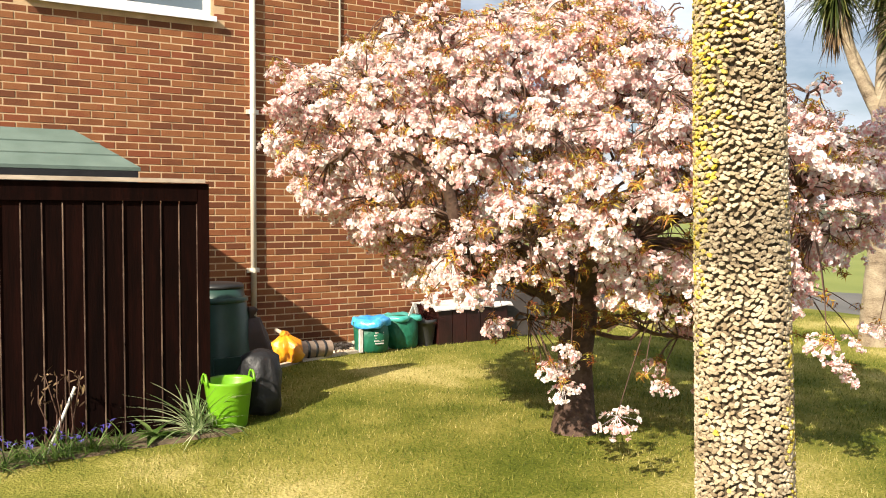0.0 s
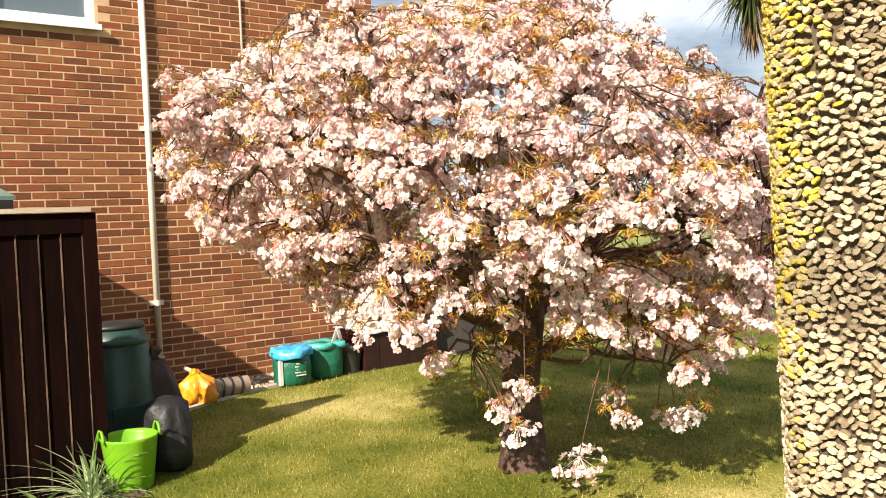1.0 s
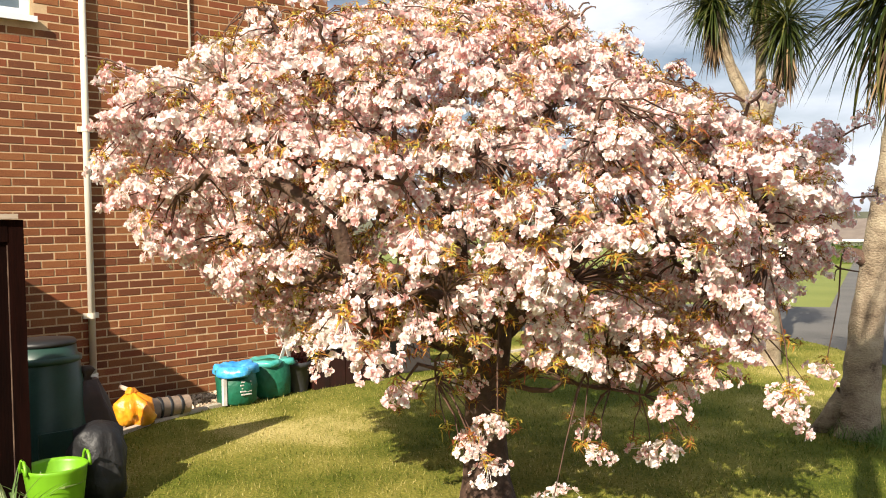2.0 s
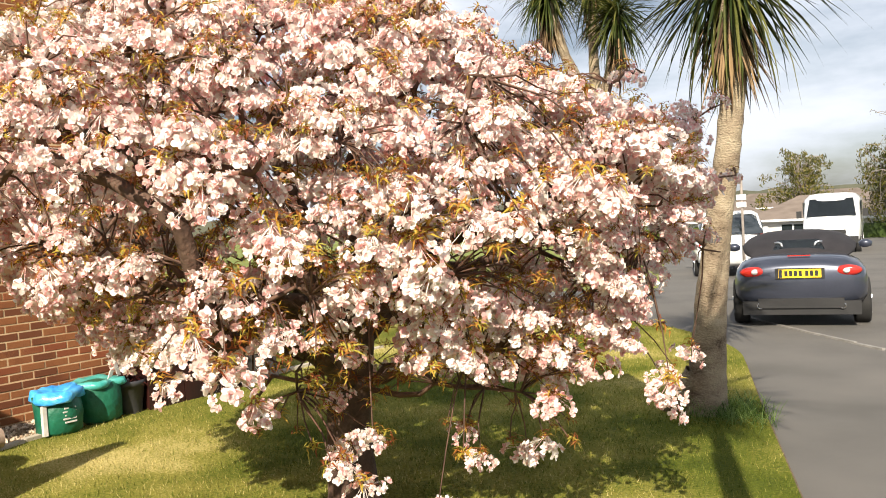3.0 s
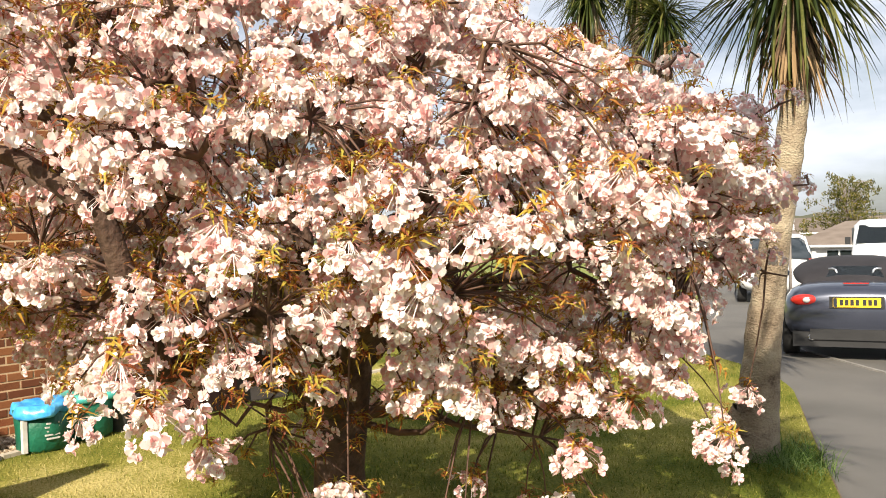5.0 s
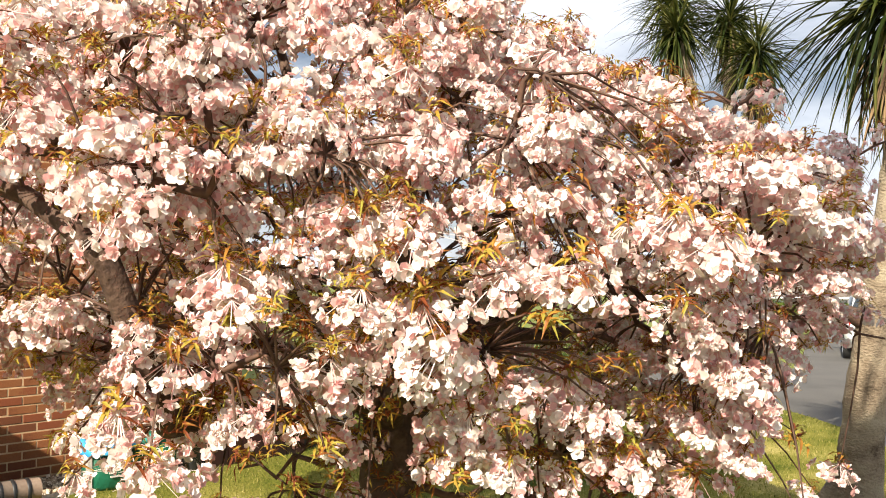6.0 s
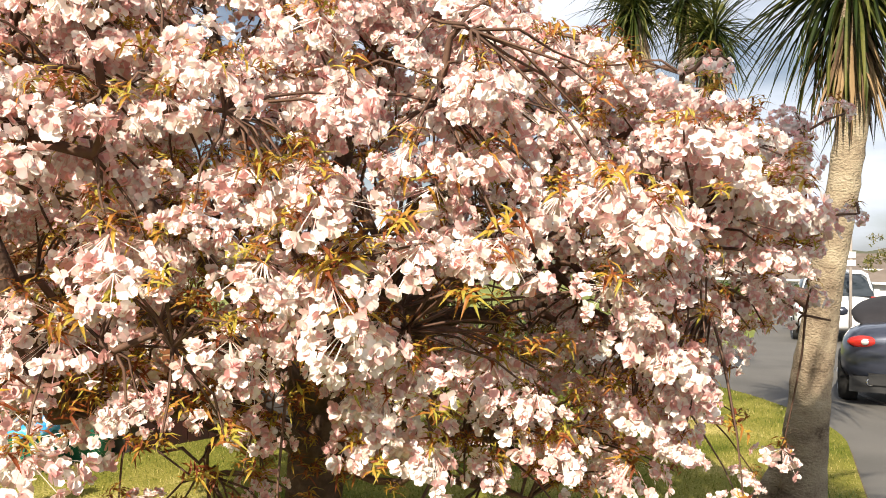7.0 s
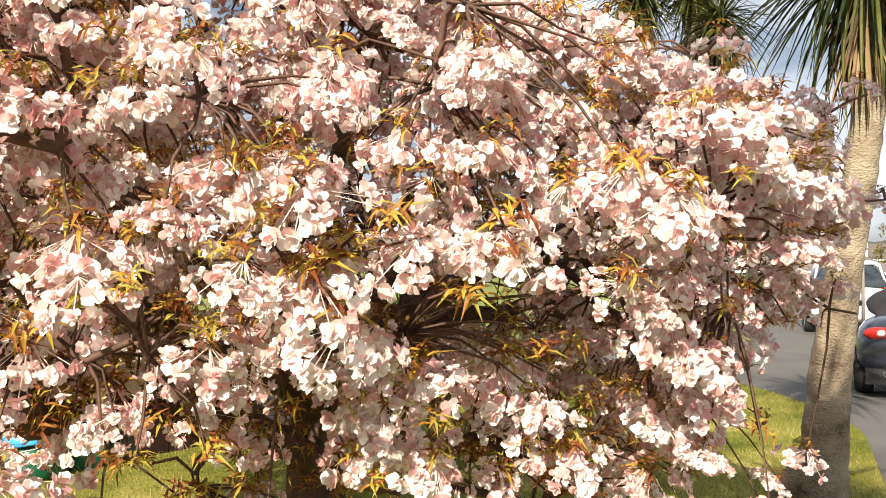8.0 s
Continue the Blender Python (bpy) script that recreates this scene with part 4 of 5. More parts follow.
while zz < 3.6:
    R = float(np.interp(zz, [0, 0.2, 1.0, 2.2, 3.4, 4.3], [0.145, 0.118, 0.098, 0.084, 0.078, 0.076]))
    n = int(2 * math.pi * R / 0.0118)
    off = rng.random()
    for i in range(n):
        a = (i + off + rng.uniform(-.3, .3)) * 2 * math.pi / n
        z = zz + rng.uniform(-.005, .005)
        lich = noise.noise(Vector((math.cos(a) * 1.1, math.sin(a) * 1.1, z * 1.3))) + 0.35 * noise.noise(Vector((math.cos(a) * 5, math.sin(a) * 5, z * 9))) + 0.30 * (z - 2.35) - 0.28 * math.cos(a + 0.2) + rng.uniform(-.35, .35) > 0.05
        B = Matrix.Translation((R * math.cos(a), R * math.sin(a), z)) @ Matrix.Rotation(a, 4, "Z") @ Matrix.Rotation(radians(90), 4, "Y") @ Matrix.Rotation(radians(90) + rng.uniform(-.8, .8), 4, "Z")
        B = B @ Matrix.Diagonal((rng.uniform(0.0042, 0.0085), rng.uniform(0.0028, 0.0050), rng.uniform(0.003, 0.008), 1))
        facing = -2.4 < a - 2 * math.pi * (a > math.pi) < 0.6
        if facing and 1.6 < z < 2.25 and count < 300:
            o = new("bark_plate", plate_meshes[lich])
            o.parent, o.matrix_basis = near, B
            count += 1
        else:
            h = hl if lich else hc
            h[0].append(plate @ np.array(B.to_3x3()).T + np.array(B.translation))
            h[1] += [tuple(q + h[2] for q in f) for f in plate_f]
            h[2] += 14
    zz += 0.0088
tagged(raw("bark", np.concatenate(hc[0]), hc[1], CORK, near), kind="stuff")
tagged(raw("lichen_crust", np.concatenate(hl[0]), hl[1], LICHEN, near, label="plates covered in yellow lichen"), kind="stuff")
head("leaf_head", near, (0.02, 0.02, 4.85), 0.8, 300, 15, 0.9, 100, 0.05)
raw("crown_shaft", *rough_stem(*spline([(0.02, 0.02, 4.2), (0.02, 0.02, 4.8)], [0.086, 0.07], 8), 16), STEMBARK, near, True)

z0 = gz(-4.9, 10.75)
multi = thing("cordyline", -4.9, 10.75, z0, 0, "branched cordyline with leafy heads behind the cherry", "tree")
raw("stem", *rough_stem(*spline([(-0.1, 0, -0.1), (-0.06, 0, 1.2), (-0.05, 0, 2.2), (-0.1, 0, 2.9)], [0.20, 0.14, 0.12, 0.11], 40), 18), STEMBARK, multi, True)
for k, e in enumerate(((0.27, -0.1, 4.0), (-0.62, -0.2, 4.42), (-0.22, 0.25, 4.55), (-1.0, 0.35, 5.0))):
    raw("limb", *rough_stem(*spline([(-0.1, 0, 2.8), (e[0] * 0.6 - 0.05, e[1] * 0.5, 2.8 + (e[2] - 2.8) * 0.45), e], [0.085, 0.06, 0.05], 18), 12), STEMBARK, multi, True)
    head("leaf_head", multi, e, 0.62, 260, 50 + k, 0.97, 150, 0.036)

# tall grass round the stem's foot
rng = random.Random(41)
tg = thing("grass_tuft", -2.62, 8.2, gz(-2.6, 8.2), 0, "unmown bright green grass round the cordyline's foot", "grass", kind="stuff")
hp = Heap()
for _ in range(900):
    a, r = rng.uniform(0, 6.283), rng.uniform(0.05, 0.55)
    x, y = r * math.cos(a) * 0.9 + 0.05, r * math.sin(a) * 0.7
    if -2.62 + x > lawn_edge(8.2 + y) + 0.05:
        continue
    v, f = leaf_arrays(rng.uniform(0.10, 0.24), 0.008, rng.uniform(0.2, 1.0), 0.2, 3)
    hp.add(turned(v, 0, -rng.uniform(0.7, 1.5), rng.uniform(0, 6.283), 1, (x, y, -0.01)), f)
hp.make("grass_blade_mass", GREEN, tg)

# dark shrubs and low hedge beyond the house's corner
def shrub(name, x, y, w, d, h, n, material, label, seed, category="shrub", leaf=0.07):
    r = random.Random(seed)
    t = thing(name, x, y, gz(x, y), 0, label, category)
    hh = Heap()
    for _ in range(n):
        u, v_, q = r.gauss(0, 1), r.gauss(0, 1), r.gauss(0, 1)
        l = math.sqrt(u * u + v_ * v_ + q * q)
        s = (r.random() ** 0.35) * (1 + 0.2 * noise.noise(Vector((u / l * 2 + seed, v_ / l * 2, q / l * 2))))
        p = (w / 2 * u / l * s, d / 2 * v_ / l * s, max(0.02, h / 2 + h / 2 * q / l * s))
        v, f = leaf_arrays(leaf * r.uniform(0.7, 1.3), leaf * 0.5, 0.3, 0.2, 2)
        hh.add(turned(v, r.uniform(0, 6), r.uniform(0, 6), r.uniform(0, 6), 1, p), f)
    hh.make("foliage", material, t)
    for k in range(4):
        tube("stem", [(0.1 * k - 0.15, 0, 0), (0.15 * k - 0.2, 0.05, h * 0.6)], [0.02, 0.008], BARK, t, 5)
    return t


shrub("shrub", -8.6, 8.6, 1.6, 1.4, 1.0, 2200, HEDGE, "dark evergreen shrub beyond the house corner", 3)
shrub("shrub", -7.6, 10.9, 2.2, 1.4, 0.9, 2200, HEDGE, "low dark evergreen shrub on the lawn", 4)
shrub("shrub", -9.3, 10.8, 2.0, 1.6, 1.3, 2200, HEDGE, "dense dark green shrub", 5)

# ---- vehicles ----
def loft(sections, name, material, parent, label="", smooth=True):
    """Skin over closed sections of equal point count."""
    bm = bmesh.new()
    rings = [[bm.verts.new(p) for p in s] for s in sections]
    n = len(rings[0])
    for a, b in zip(rings, rings[1:]):
        for i in range(n):
            bm.faces.new((a[i], a[(i + 1) % n], b[(i + 1) % n], b[i]))
    bm.faces.new(rings[0][::-1])
    bm.faces.new(rings[-1])
    bmesh.ops.recalc_face_normals(bm, faces=bm.faces)
    return link(name, bm, material, parent, label, smooth)


def section(x, hw, z0, z1, p=4.0, n=28, tumble=0.0):
    """A rounded box across the car at length x."""
    out = []
    for i in range(n):
        a = 2 * math.pi * i / n
        c, s = math.cos(a), math.sin(a)
        q = (abs(c) ** p + abs(s) ** p) ** (-1 / p)
        z = (z0 + z1) / 2 + (z1 - z0) / 2 * s * q
        w = hw * (1 - tumble * max(0, (z - (z0 + z1) / 2) / (z1 - z0)))
        out.append((x, w * c * q, z))
    return out


def wheel(parent, x, y, r=0.31, w=0.2):
    bm = lathe([(r * 0.72, -w / 2), (r * 0.95, -w / 2), (r, -w / 2 + 0.03), (r, w / 2 - 0.03), (r * 0.95, w / 2), (r * 0.72, w / 2)], 28)
    m = Matrix.Translation((x, y, r)) @ Matrix.Rotation(radians(90), 4, "X")
    bmesh.ops.transform(bm, matrix=m, verts=bm.verts)
    t = link("wheel", bm, RUBBER, parent, "black tyre", True)
    bm = lathe([(r * 0.70, -w / 2 - 0.004), (r * 0.70, w / 2 + 0.004)], 24)
    for k in range(5):
        box(bm, -0.02, 0.02, 0.04, r * 0.68, -w / 2 - 0.012, w / 2 + 0.012, Matrix.Rotation(k * 2 * math.pi / 5, 4, "Z"))
    bmesh.ops.transform(bm, matrix=m, verts=bm.verts)
    link("rim", bm, ALLOY, t, "alloy rim")


def vehicle_base(name, x, y, heading, label, category="car"):
    t = new(name)
    t.matrix_world = pose(x, y, gz(0, y) - 0.058, 0, 0, heading)
    return tagged(t, label, category)


HEAD = 115.0

# parked convertible, x forward from the tail
cv = vehicle_base("convertible_car", -3.27, 12.87, 105.0, "slate blue convertible, black fabric hood up, parked at the kerb")
loft([section(0.0, 0.62, 0.42, 0.80, 3), section(0.06, 0.74, 0.30, 0.90, 3.5), section(0.25, 0.82, 0.24, 0.945, 4, tumble=0.10), section(0.8, 0.86, 0.2, 0.95, 4, tumble=0.15), section(1.5, 0.86, 0.2, 0.92, 4, tumble=0.15),
      section(2.4, 0.85, 0.2, 0.88, 4, tumble=0.15), section(3.2, 0.84, 0.22, 0.80, 4, tumble=0.12), section(3.7, 0.78, 0.25, 0.70, 3.5), section(3.95, 0.6, 0.32, 0.58, 3)], "body", CARBLUE, cv, "slate blue painted body")
hood = loft([section(0.72, 0.60, 0.86, 0.93, 3), section(0.95, 0.72, 0.86, 1.10, 3, tumble=0.3), section(1.25, 0.76, 0.86, 1.22, 3, tumble=0.45), section(1.75, 0.76, 0.86, 1.24, 3, tumble=0.45), section(2.05, 0.74, 0.86, 1.20, 3, tumble=0.4)], "soft_top", FABRIC, cv, "black fabric hood")
bm = bmesh.new()
vs = [bm.verts.new(p) for p in ((0.80, -0.34, 0.985), (0.80, 0.34, 0.985), (0.965, 0.27, 1.125), (0.965, -0.27, 1.125))]
bm.faces.new(vs)
bmesh.ops.solidify(bm, geom=bm.faces[:], thickness=0.02)
link("rear_window", bm, GLASS, hood, "glass rear window")
for s in (-1, 1):
    tube("roll_hoop", [(0.865, s * 0.20, 1.01), (0.90, s * 0.225, 1.08), (0.915, s * 0.26, 1.095), (0.92, s * 0.31, 1.085)], [0.016] * 4, ALLOY, cv, 8, "silver roll hoop")
    bm = lathe([(0.0, 0.0), (0.055, 0.0), (0.065, 0.03), (0.05, 0.06), (0.0, 0.065)], 16, caps=False)
    tl = link("tail_light", lathe([(0.062, -0.03), (0.07, 0.0), (0.058, 0.018), (0.03, 0.026), (0.0, 0.028)], 20, caps=False), RED, cv, "red tail light", True)
    tl.matrix_local = Matrix.Translation((0.03, s * 0.58, 0.755)) @ Matrix.Rotation(radians(-90 - s * 0), 4, "Y") @ Matrix.Diagonal((1.05, 2.35, 1.6, 1))
    bm.free()
    cl_ = link("indicator_lens", lathe([(0.030, 0), (0.033, 0.012), (0.02, 0.022), (0.0, 0.024)], 16, caps=False), CLEAR, tl, "clear round lens", True)
    cl_.matrix_local = Matrix.Translation((0.0, -s * 0.010, 0.022)) @ Matrix.Diagonal((1, 0.55, 0.8, 1))
    ex = link("exhaust_pipe", lathe([(0.038, -0.06), (0.042, 0.06), (0.030, 0.06), (0.028, 0.0)], 16, caps=False), CHROME, cv, "chrome exhaust tip", True)
    ex.matrix_local = Matrix.Translation((0.05, s * 0.50, 0.30)) @ Matrix.Rotation(radians(-90), 4, "Y")
    mr = link("door_mirror", lathe([(0.02, -0.06), (0.07, -0.04), (0.08, 0.02), (0.04, 0.06)], 16), CARBLUE, cv, "", True)
    mr.matrix_local = Matrix.Translation((2.05, s * 0.93, 0.98)) @ Matrix.Diagonal((0.8, 1.2, 1, 1))
    link("badge_bar", boxed(-0.003, 0.003, s * 0.20 - 0.03, s * 0.20 + 0.03, 0.86, 0.875, pose(0.055, 0, 0)), CHROME, cv)
link("bumper_inset", boxed(-0.012, 0.05, -0.52, 0.52, 0.27, 0.40), PLASTIC, cv, "black bumper panel", bevel=0.02)
link("rear_valance", boxed(0.02, 0.14, -0.72, 0.72, 0.18, 0.36), PLASTIC, cv, "black lower valance", bevel=0.04)
link("plate_recess", boxed(-0.012, 0.04, -0.30, 0.30, 0.655, 0.80), PLASTIC, cv, bevel=0.015)
npl = link("number_plate", boxed(-0.024, -0.014, -0.26, 0.26, 0.672, 0.785), YELLOW, cv, "yellow rear plate", bevel=0.003)
for k in range(7):
    y0 = 0.185 - k * 0.058 - (0.02 if k > 3 else 0)
    link("plate_bar", boxed(-0.0265, -0.0245, y0 - 0.038, y0, 0.695, 0.765), PLASTIC, npl)
link("plate_band", boxed(-0.0265, -0.0245, 0.215, 0.255, 0.675, 0.782), CARBLUE, npl)
link("brake_light", boxed(0.17, 0.21, -0.14, 0.14, 0.945, 0.957), RED, cv, "slim high brake light", bevel=0.004)
for x in (0.62, 3.1):
    for s in (-1, 1):
        wheel(cv, x, s * 0.76)


def saloon(name, x, y, heading, paint, label, length=4.0, width=0.85, front_faces=True):
    """A hatchback with its glasshouse; x forward."""
    t = vehicle_base(name, x, y, heading, label)
    w = width
    loft([section(0.0, w * 0.8, 0.35, 0.85, 3), section(0.12, w * 0.95, 0.28, 0.98, 4), section(0.8, w, 0.2, 1.0, 4, tumble=0.1), section(2.4, w, 0.2, 0.98, 4, tumble=0.1), section(3.2, w * 0.97, 0.22, 0.88, 4, tumble=0.1), section(length - 0.15, w * 0.9, 0.26, 0.72, 3.5), section(length, w * 0.72, 0.32, 0.60, 3)], "body", paint, t)
    cab = loft([section(0.15, w * 0.8, 0.93, 1.05, 4), section(0.45, w * 0.84, 0.93, 1.44, 4, tumble=0.35), section(1.5, w * 0.85, 0.93, 1.50, 4, tumble=0.35), section(2.1, w * 0.84, 0.93, 1.44, 4, tumble=0.35), section(2.95, w * 0.8, 0.90, 0.97, 4)], "glasshouse", GLASS, t, "dark glass")
    loft([section(0.50, w * 0.66, 1.44, 1.47, 3), section(1.5, w * 0.68, 1.475, 1.52, 3), section(2.05, w * 0.64, 1.43, 1.455, 3)], "roof_panel", paint, t)
    for s in (-1, 1):
        for a, b in (((0.20, s * w * 0.79, 1.0), (0.52, s * w * 0.68, 1.45)), ((2.92, s * w * 0.77, 0.95), (2.08, s * w * 0.68, 1.44)), ((1.3, s * w * 0.845, 0.98), (1.35, s * w * 0.70, 1.47))):
            tube("pillar", [a, b], [0.03, 0.03], paint, t, 6)
        h1 = link("headlight", lathe([(0.09, -0.02), (0.10, 0.0), (0.07, 0.03), (0.0, 0.04)], 16, caps=False), CLEAR, t, "clear headlight", True)
        h1.matrix_local = Matrix.Translation((length - 0.14, s * w * 0.70, 0.66)) @ Matrix.Rotation(radians(70), 4, "Y") @ Matrix.Diagonal((0.8, 1.5, 1, 1))
        h2 = link("tail_light", boxed(-0.02, 0.05, -0.06, 0.06, -0.13, 0.13), RED, t, "red tail light", bevel=0.02)
        h2.matrix_local = Matrix.Translation((0.07, s * w * 0.80, 0.86))
        m_ = link("door_mirror", boxed(-0.05, 0.05, -0.08, 0.08, -0.05, 0.06), paint, t, bevel=0.02)
        m_.matrix_local = Matrix.Translation((2.5, s * (w + 0.08), 1.0))
        for xx in (0.7, 3.15):
            wheel(t, xx, s * (w - 0.10), 0.30)
    link("grille", boxed(length - 0.05, length + 0.012, -0.42, 0.42, 0.36, 0.50), PLASTIC, t, "black grille", bevel=0.02)
    link("number_plate", boxed(length + 0.014, length + 0.022, -0.26, 0.26, 0.40, 0.49), SHEET, t, "pale plate with plain bars")
    return t


saloon("hatchback_car", -6.75, 20.6, HEAD - 3, CARWHITE, "white hatchback parked farther up the road")

van = vehicle_base("van", -7.6, 34.5, -80, "white panel van on the road", "van")
loft([section(0.0, 0.84, 0.30, 1.85, 6), section(0.1, 0.88, 0.28, 1.95, 6), section(2.9, 0.88, 0.28, 1.98, 6), section(3.3, 0.87, 0.28, 1.90, 5, tumble=0.12), section(3.75, 0.86, 0.28, 1.25, 5), section(4.35, 0.82, 0.30, 1.02, 4), section(4.45, 0.76, 0.36, 0.90, 4)], "body", CARWHITE, van)
bm = bmesh.new()
vs = [bm.verts.new(p) for p in ((3.36, -0.66, 1.80), (3.36, 0.66, 1.80), (3.83, 0.74, 1.22), (3.83, -0.74, 1.22))]
bm.faces.new(vs)
bmesh.ops.solidify(bm, geom=bm.faces[:], thickness=-0.03)
link("windscreen", bm, GLASS, van, "dark windscreen")
for s in (-1, 1):
    link("side_window", boxed(2.55, 3.25, s * 0.875 - 0.012, s * 0.875 + 0.012, 1.22, 1.70), GLASS, van, bevel=0.005)
    link("headlight", boxed(4.36, 4.46, s * 0.62 - 0.12, s * 0.62 + 0.12, 0.70, 0.86), CLEAR, van, bevel=0.02)
    link("door_mirror", boxed(3.35, 3.45, s * 1.0 - 0.08, s * 1.0 + 0.08, 1.18, 1.42), PLASTIC, van, bevel=0.02)
    for x in (0.8, 3.75):
        wheel(van, x, s * 0.76, 0.31)
link("grille", boxed(4.42, 4.47, -0.45, 0.45, 0.66, 0.80), PLASTIC, van, bevel=0.015)
link("bumper", boxed(4.36, 4.50, -0.80, 0.80, 0.36, 0.58), PLASTIC, van, bevel=0.03)
link("number_plate", boxed(4.502, 4.512, -0.26, 0.26, 0.44, 0.54), SHEET, van)

# ---- road furniture and far buildings ----
line = [(-4.35, 13.95), (-3.85, 13.3), (-3.15, 12.6), (-2.45, 11.95), (-2.1, 11.65)]
for a, b in zip(line, line[1:]):
    d = Vector((b[0] - a[0], b[1] - a[1]))
    an = math.degrees(math.atan2(d.y, d.x))
    k = link("kerb_line", boxed(0, d.length + 0.02, -0.022, 0.022, -0.02, 0.010), LINE)
    k.matrix_world = pose(a[0], a[1], gz(0, a[1]) - 0.055, 0, 0, an)
    tagged(k, "thin pale line along the tarmac", "road line", kind="structure")
dk = thing("trim_edge", 0, 0, 0, 0, "dark cut gap along the lawn's edge", "lawn edge", kind="structure")
for k in range(16):
    y = 2.0 + k * 0.55
    x, x2 = lawn_edge(y), lawn_edge(y + 0.55)
    an = math.degrees(math.atan2(0.55, x2 - x))
    e = link("edging_strip", boxed(0, 0.56, -0.012, 0.03, -0.08, 0.004), SOIL, dk)
    e.matrix_world = pose(x, y, gz(x, y) - 0.012, 0, 0, an)

post = thing("sign_post", -6.5, 20.6, gz(0, 20), 0, "slim grey post with small white plates", "post")
link("pole", lathe([(0.03, 0), (0.03, 2.3)], 10), GREYTWIG, post, smooth=True)
for z in (1.55, 1.72):
    link("plate", boxed(-0.11, 0.11, -0.045, -0.03, z, z + 0.12), WHITE, post, bevel=0.004)


def house(name, x, y, turn, w, d, base, eave, ridge, label, wall_mat, seed):
    t = new(name)
    t.matrix_world = pose(x, y, base, 0, 0, turn)
    tagged(t, label, "house")
    e, r = eave - base, ridge - base
    link("wall", boxed(-w / 2, w / 2, -d / 2, d / 2, -0.4, e), wall_mat, t)
    bm = bmesh.new()
    o = 0.35
    vs = [bm.verts.new(p) for p in ((-w / 2 - o, -d / 2 - o, e - 0.08), (w / 2 + o, -d / 2 - o, e - 0.08), (w / 2 - 1.6, 0, r), (-w / 2 + 1.6, 0, r), (w / 2 + o, d / 2 + o, e - 0.08), (-w / 2 - o, d / 2 + o, e - 0.08))]
    for f in ((0, 1, 2, 3), (1, 4, 2), (3, 2, 4, 5), (0, 3, 5), (0, 5, 4, 1)):
        bm.faces.new([vs[i] for i in f])
    rf = link("roof", bm, ROOF, t, "brown tiled roof")
    link("gutter", boxed(-w / 2 - o, w / 2 + o, -d / 2 - o - 0.08, -d / 2 - o + 0.02, e - 0.14, e - 0.03), WHITE, t)
    n = max(2, int(w / 3.5))
    for k in range(n):
        xc = -w / 2 + (k + 0.5) * w / n
        wd = link("window", boxed(xc - 0.62, xc + 0.62, -d / 2 - 0.03, -d / 2 + 0.03, e - 1.15, e - 0.25), WHITE, t)
        for s in (-1, 1):
            link("pane", boxed(xc + s * 0.30 - 0.26, xc + s * 0.30 + 0.26, -d / 2 - 0.045, -d / 2 - 0.032, e - 1.08, e - 0.32), GLASS, wd)
    return t


house("bungalow", -10.2, 50.0, 2, 8.6, 8.0, -1.2, 0.62, 1.75, "low white bungalow with a wide brown tiled roof", RENDER_WHITE, 1)
house("bungalow", -22.5, 52.0, 6, 13.0, 8.0, -1.1, 0.6, 1.7, "white bungalow farther along the road", RENDER_WHITE, 2)
house("bungalow", 4.0, 56.0, -10, 12.0, 8.0, -1.3, 0.5, 1.8, "pale bungalow behind the trees", RENDER_WHITE, 3)
house("house", -20.0, 78.0, 6, 12.0, 8.0, -1.4, 0.9, 2.1, "far buff house with a tiled roof", CONCRETE, 4)
house("house", -9.0, 90.0, -4, 14.0, 8.0, -1.4, 0.8, 2.0, "far buff house among trees", CONCRETE, 5)


def hedge(x0, y0, x1, y1, h, seed, label):
    r = random.Random(seed)
    d = Vector((x1 - x0, y1 - y0))
    t = thing("hedge", x0, y0, gz(0, y0), math.degrees(math.atan2(d.y, d.x)), label, "hedge")
    hh = Heap()
    L = d.length
    link("hedge_core", boxed(0.1, L - 0.1, -0.25, 0.25, -0.3, h - 0.12), HEDGE, t)
    for _ in range(int(L * 130)):
        v, f = leaf_arrays(0.13 * r.uniform(0.7, 1.3), 0.08, 0.3, 0.2, 2)
        hh.add(turned(v, r.uniform(0, 6), r.uniform(0, 6), r.uniform(0, 6), 1, (r.uniform(0, L), r.uniform(-0.38, 0.38), r.uniform(0, h) + 0.08 * noise.noise(Vector((r.random(), 0, 0))))), f)
    hh.make("foliage", HEDGE, t)


hedge(-10.6, 42.0, -6.6, 42.4, 0.7, 1, "low clipped dark hedge before the bungalow")
hedge(1.0, 41.0, 9.0, 40.0, 0.9, 2, "clipped hedge along the far garden")
hedge(-19.0, 40.5, -12.0, 40.2, 0.8, 3, "low hedge by the far gardens")


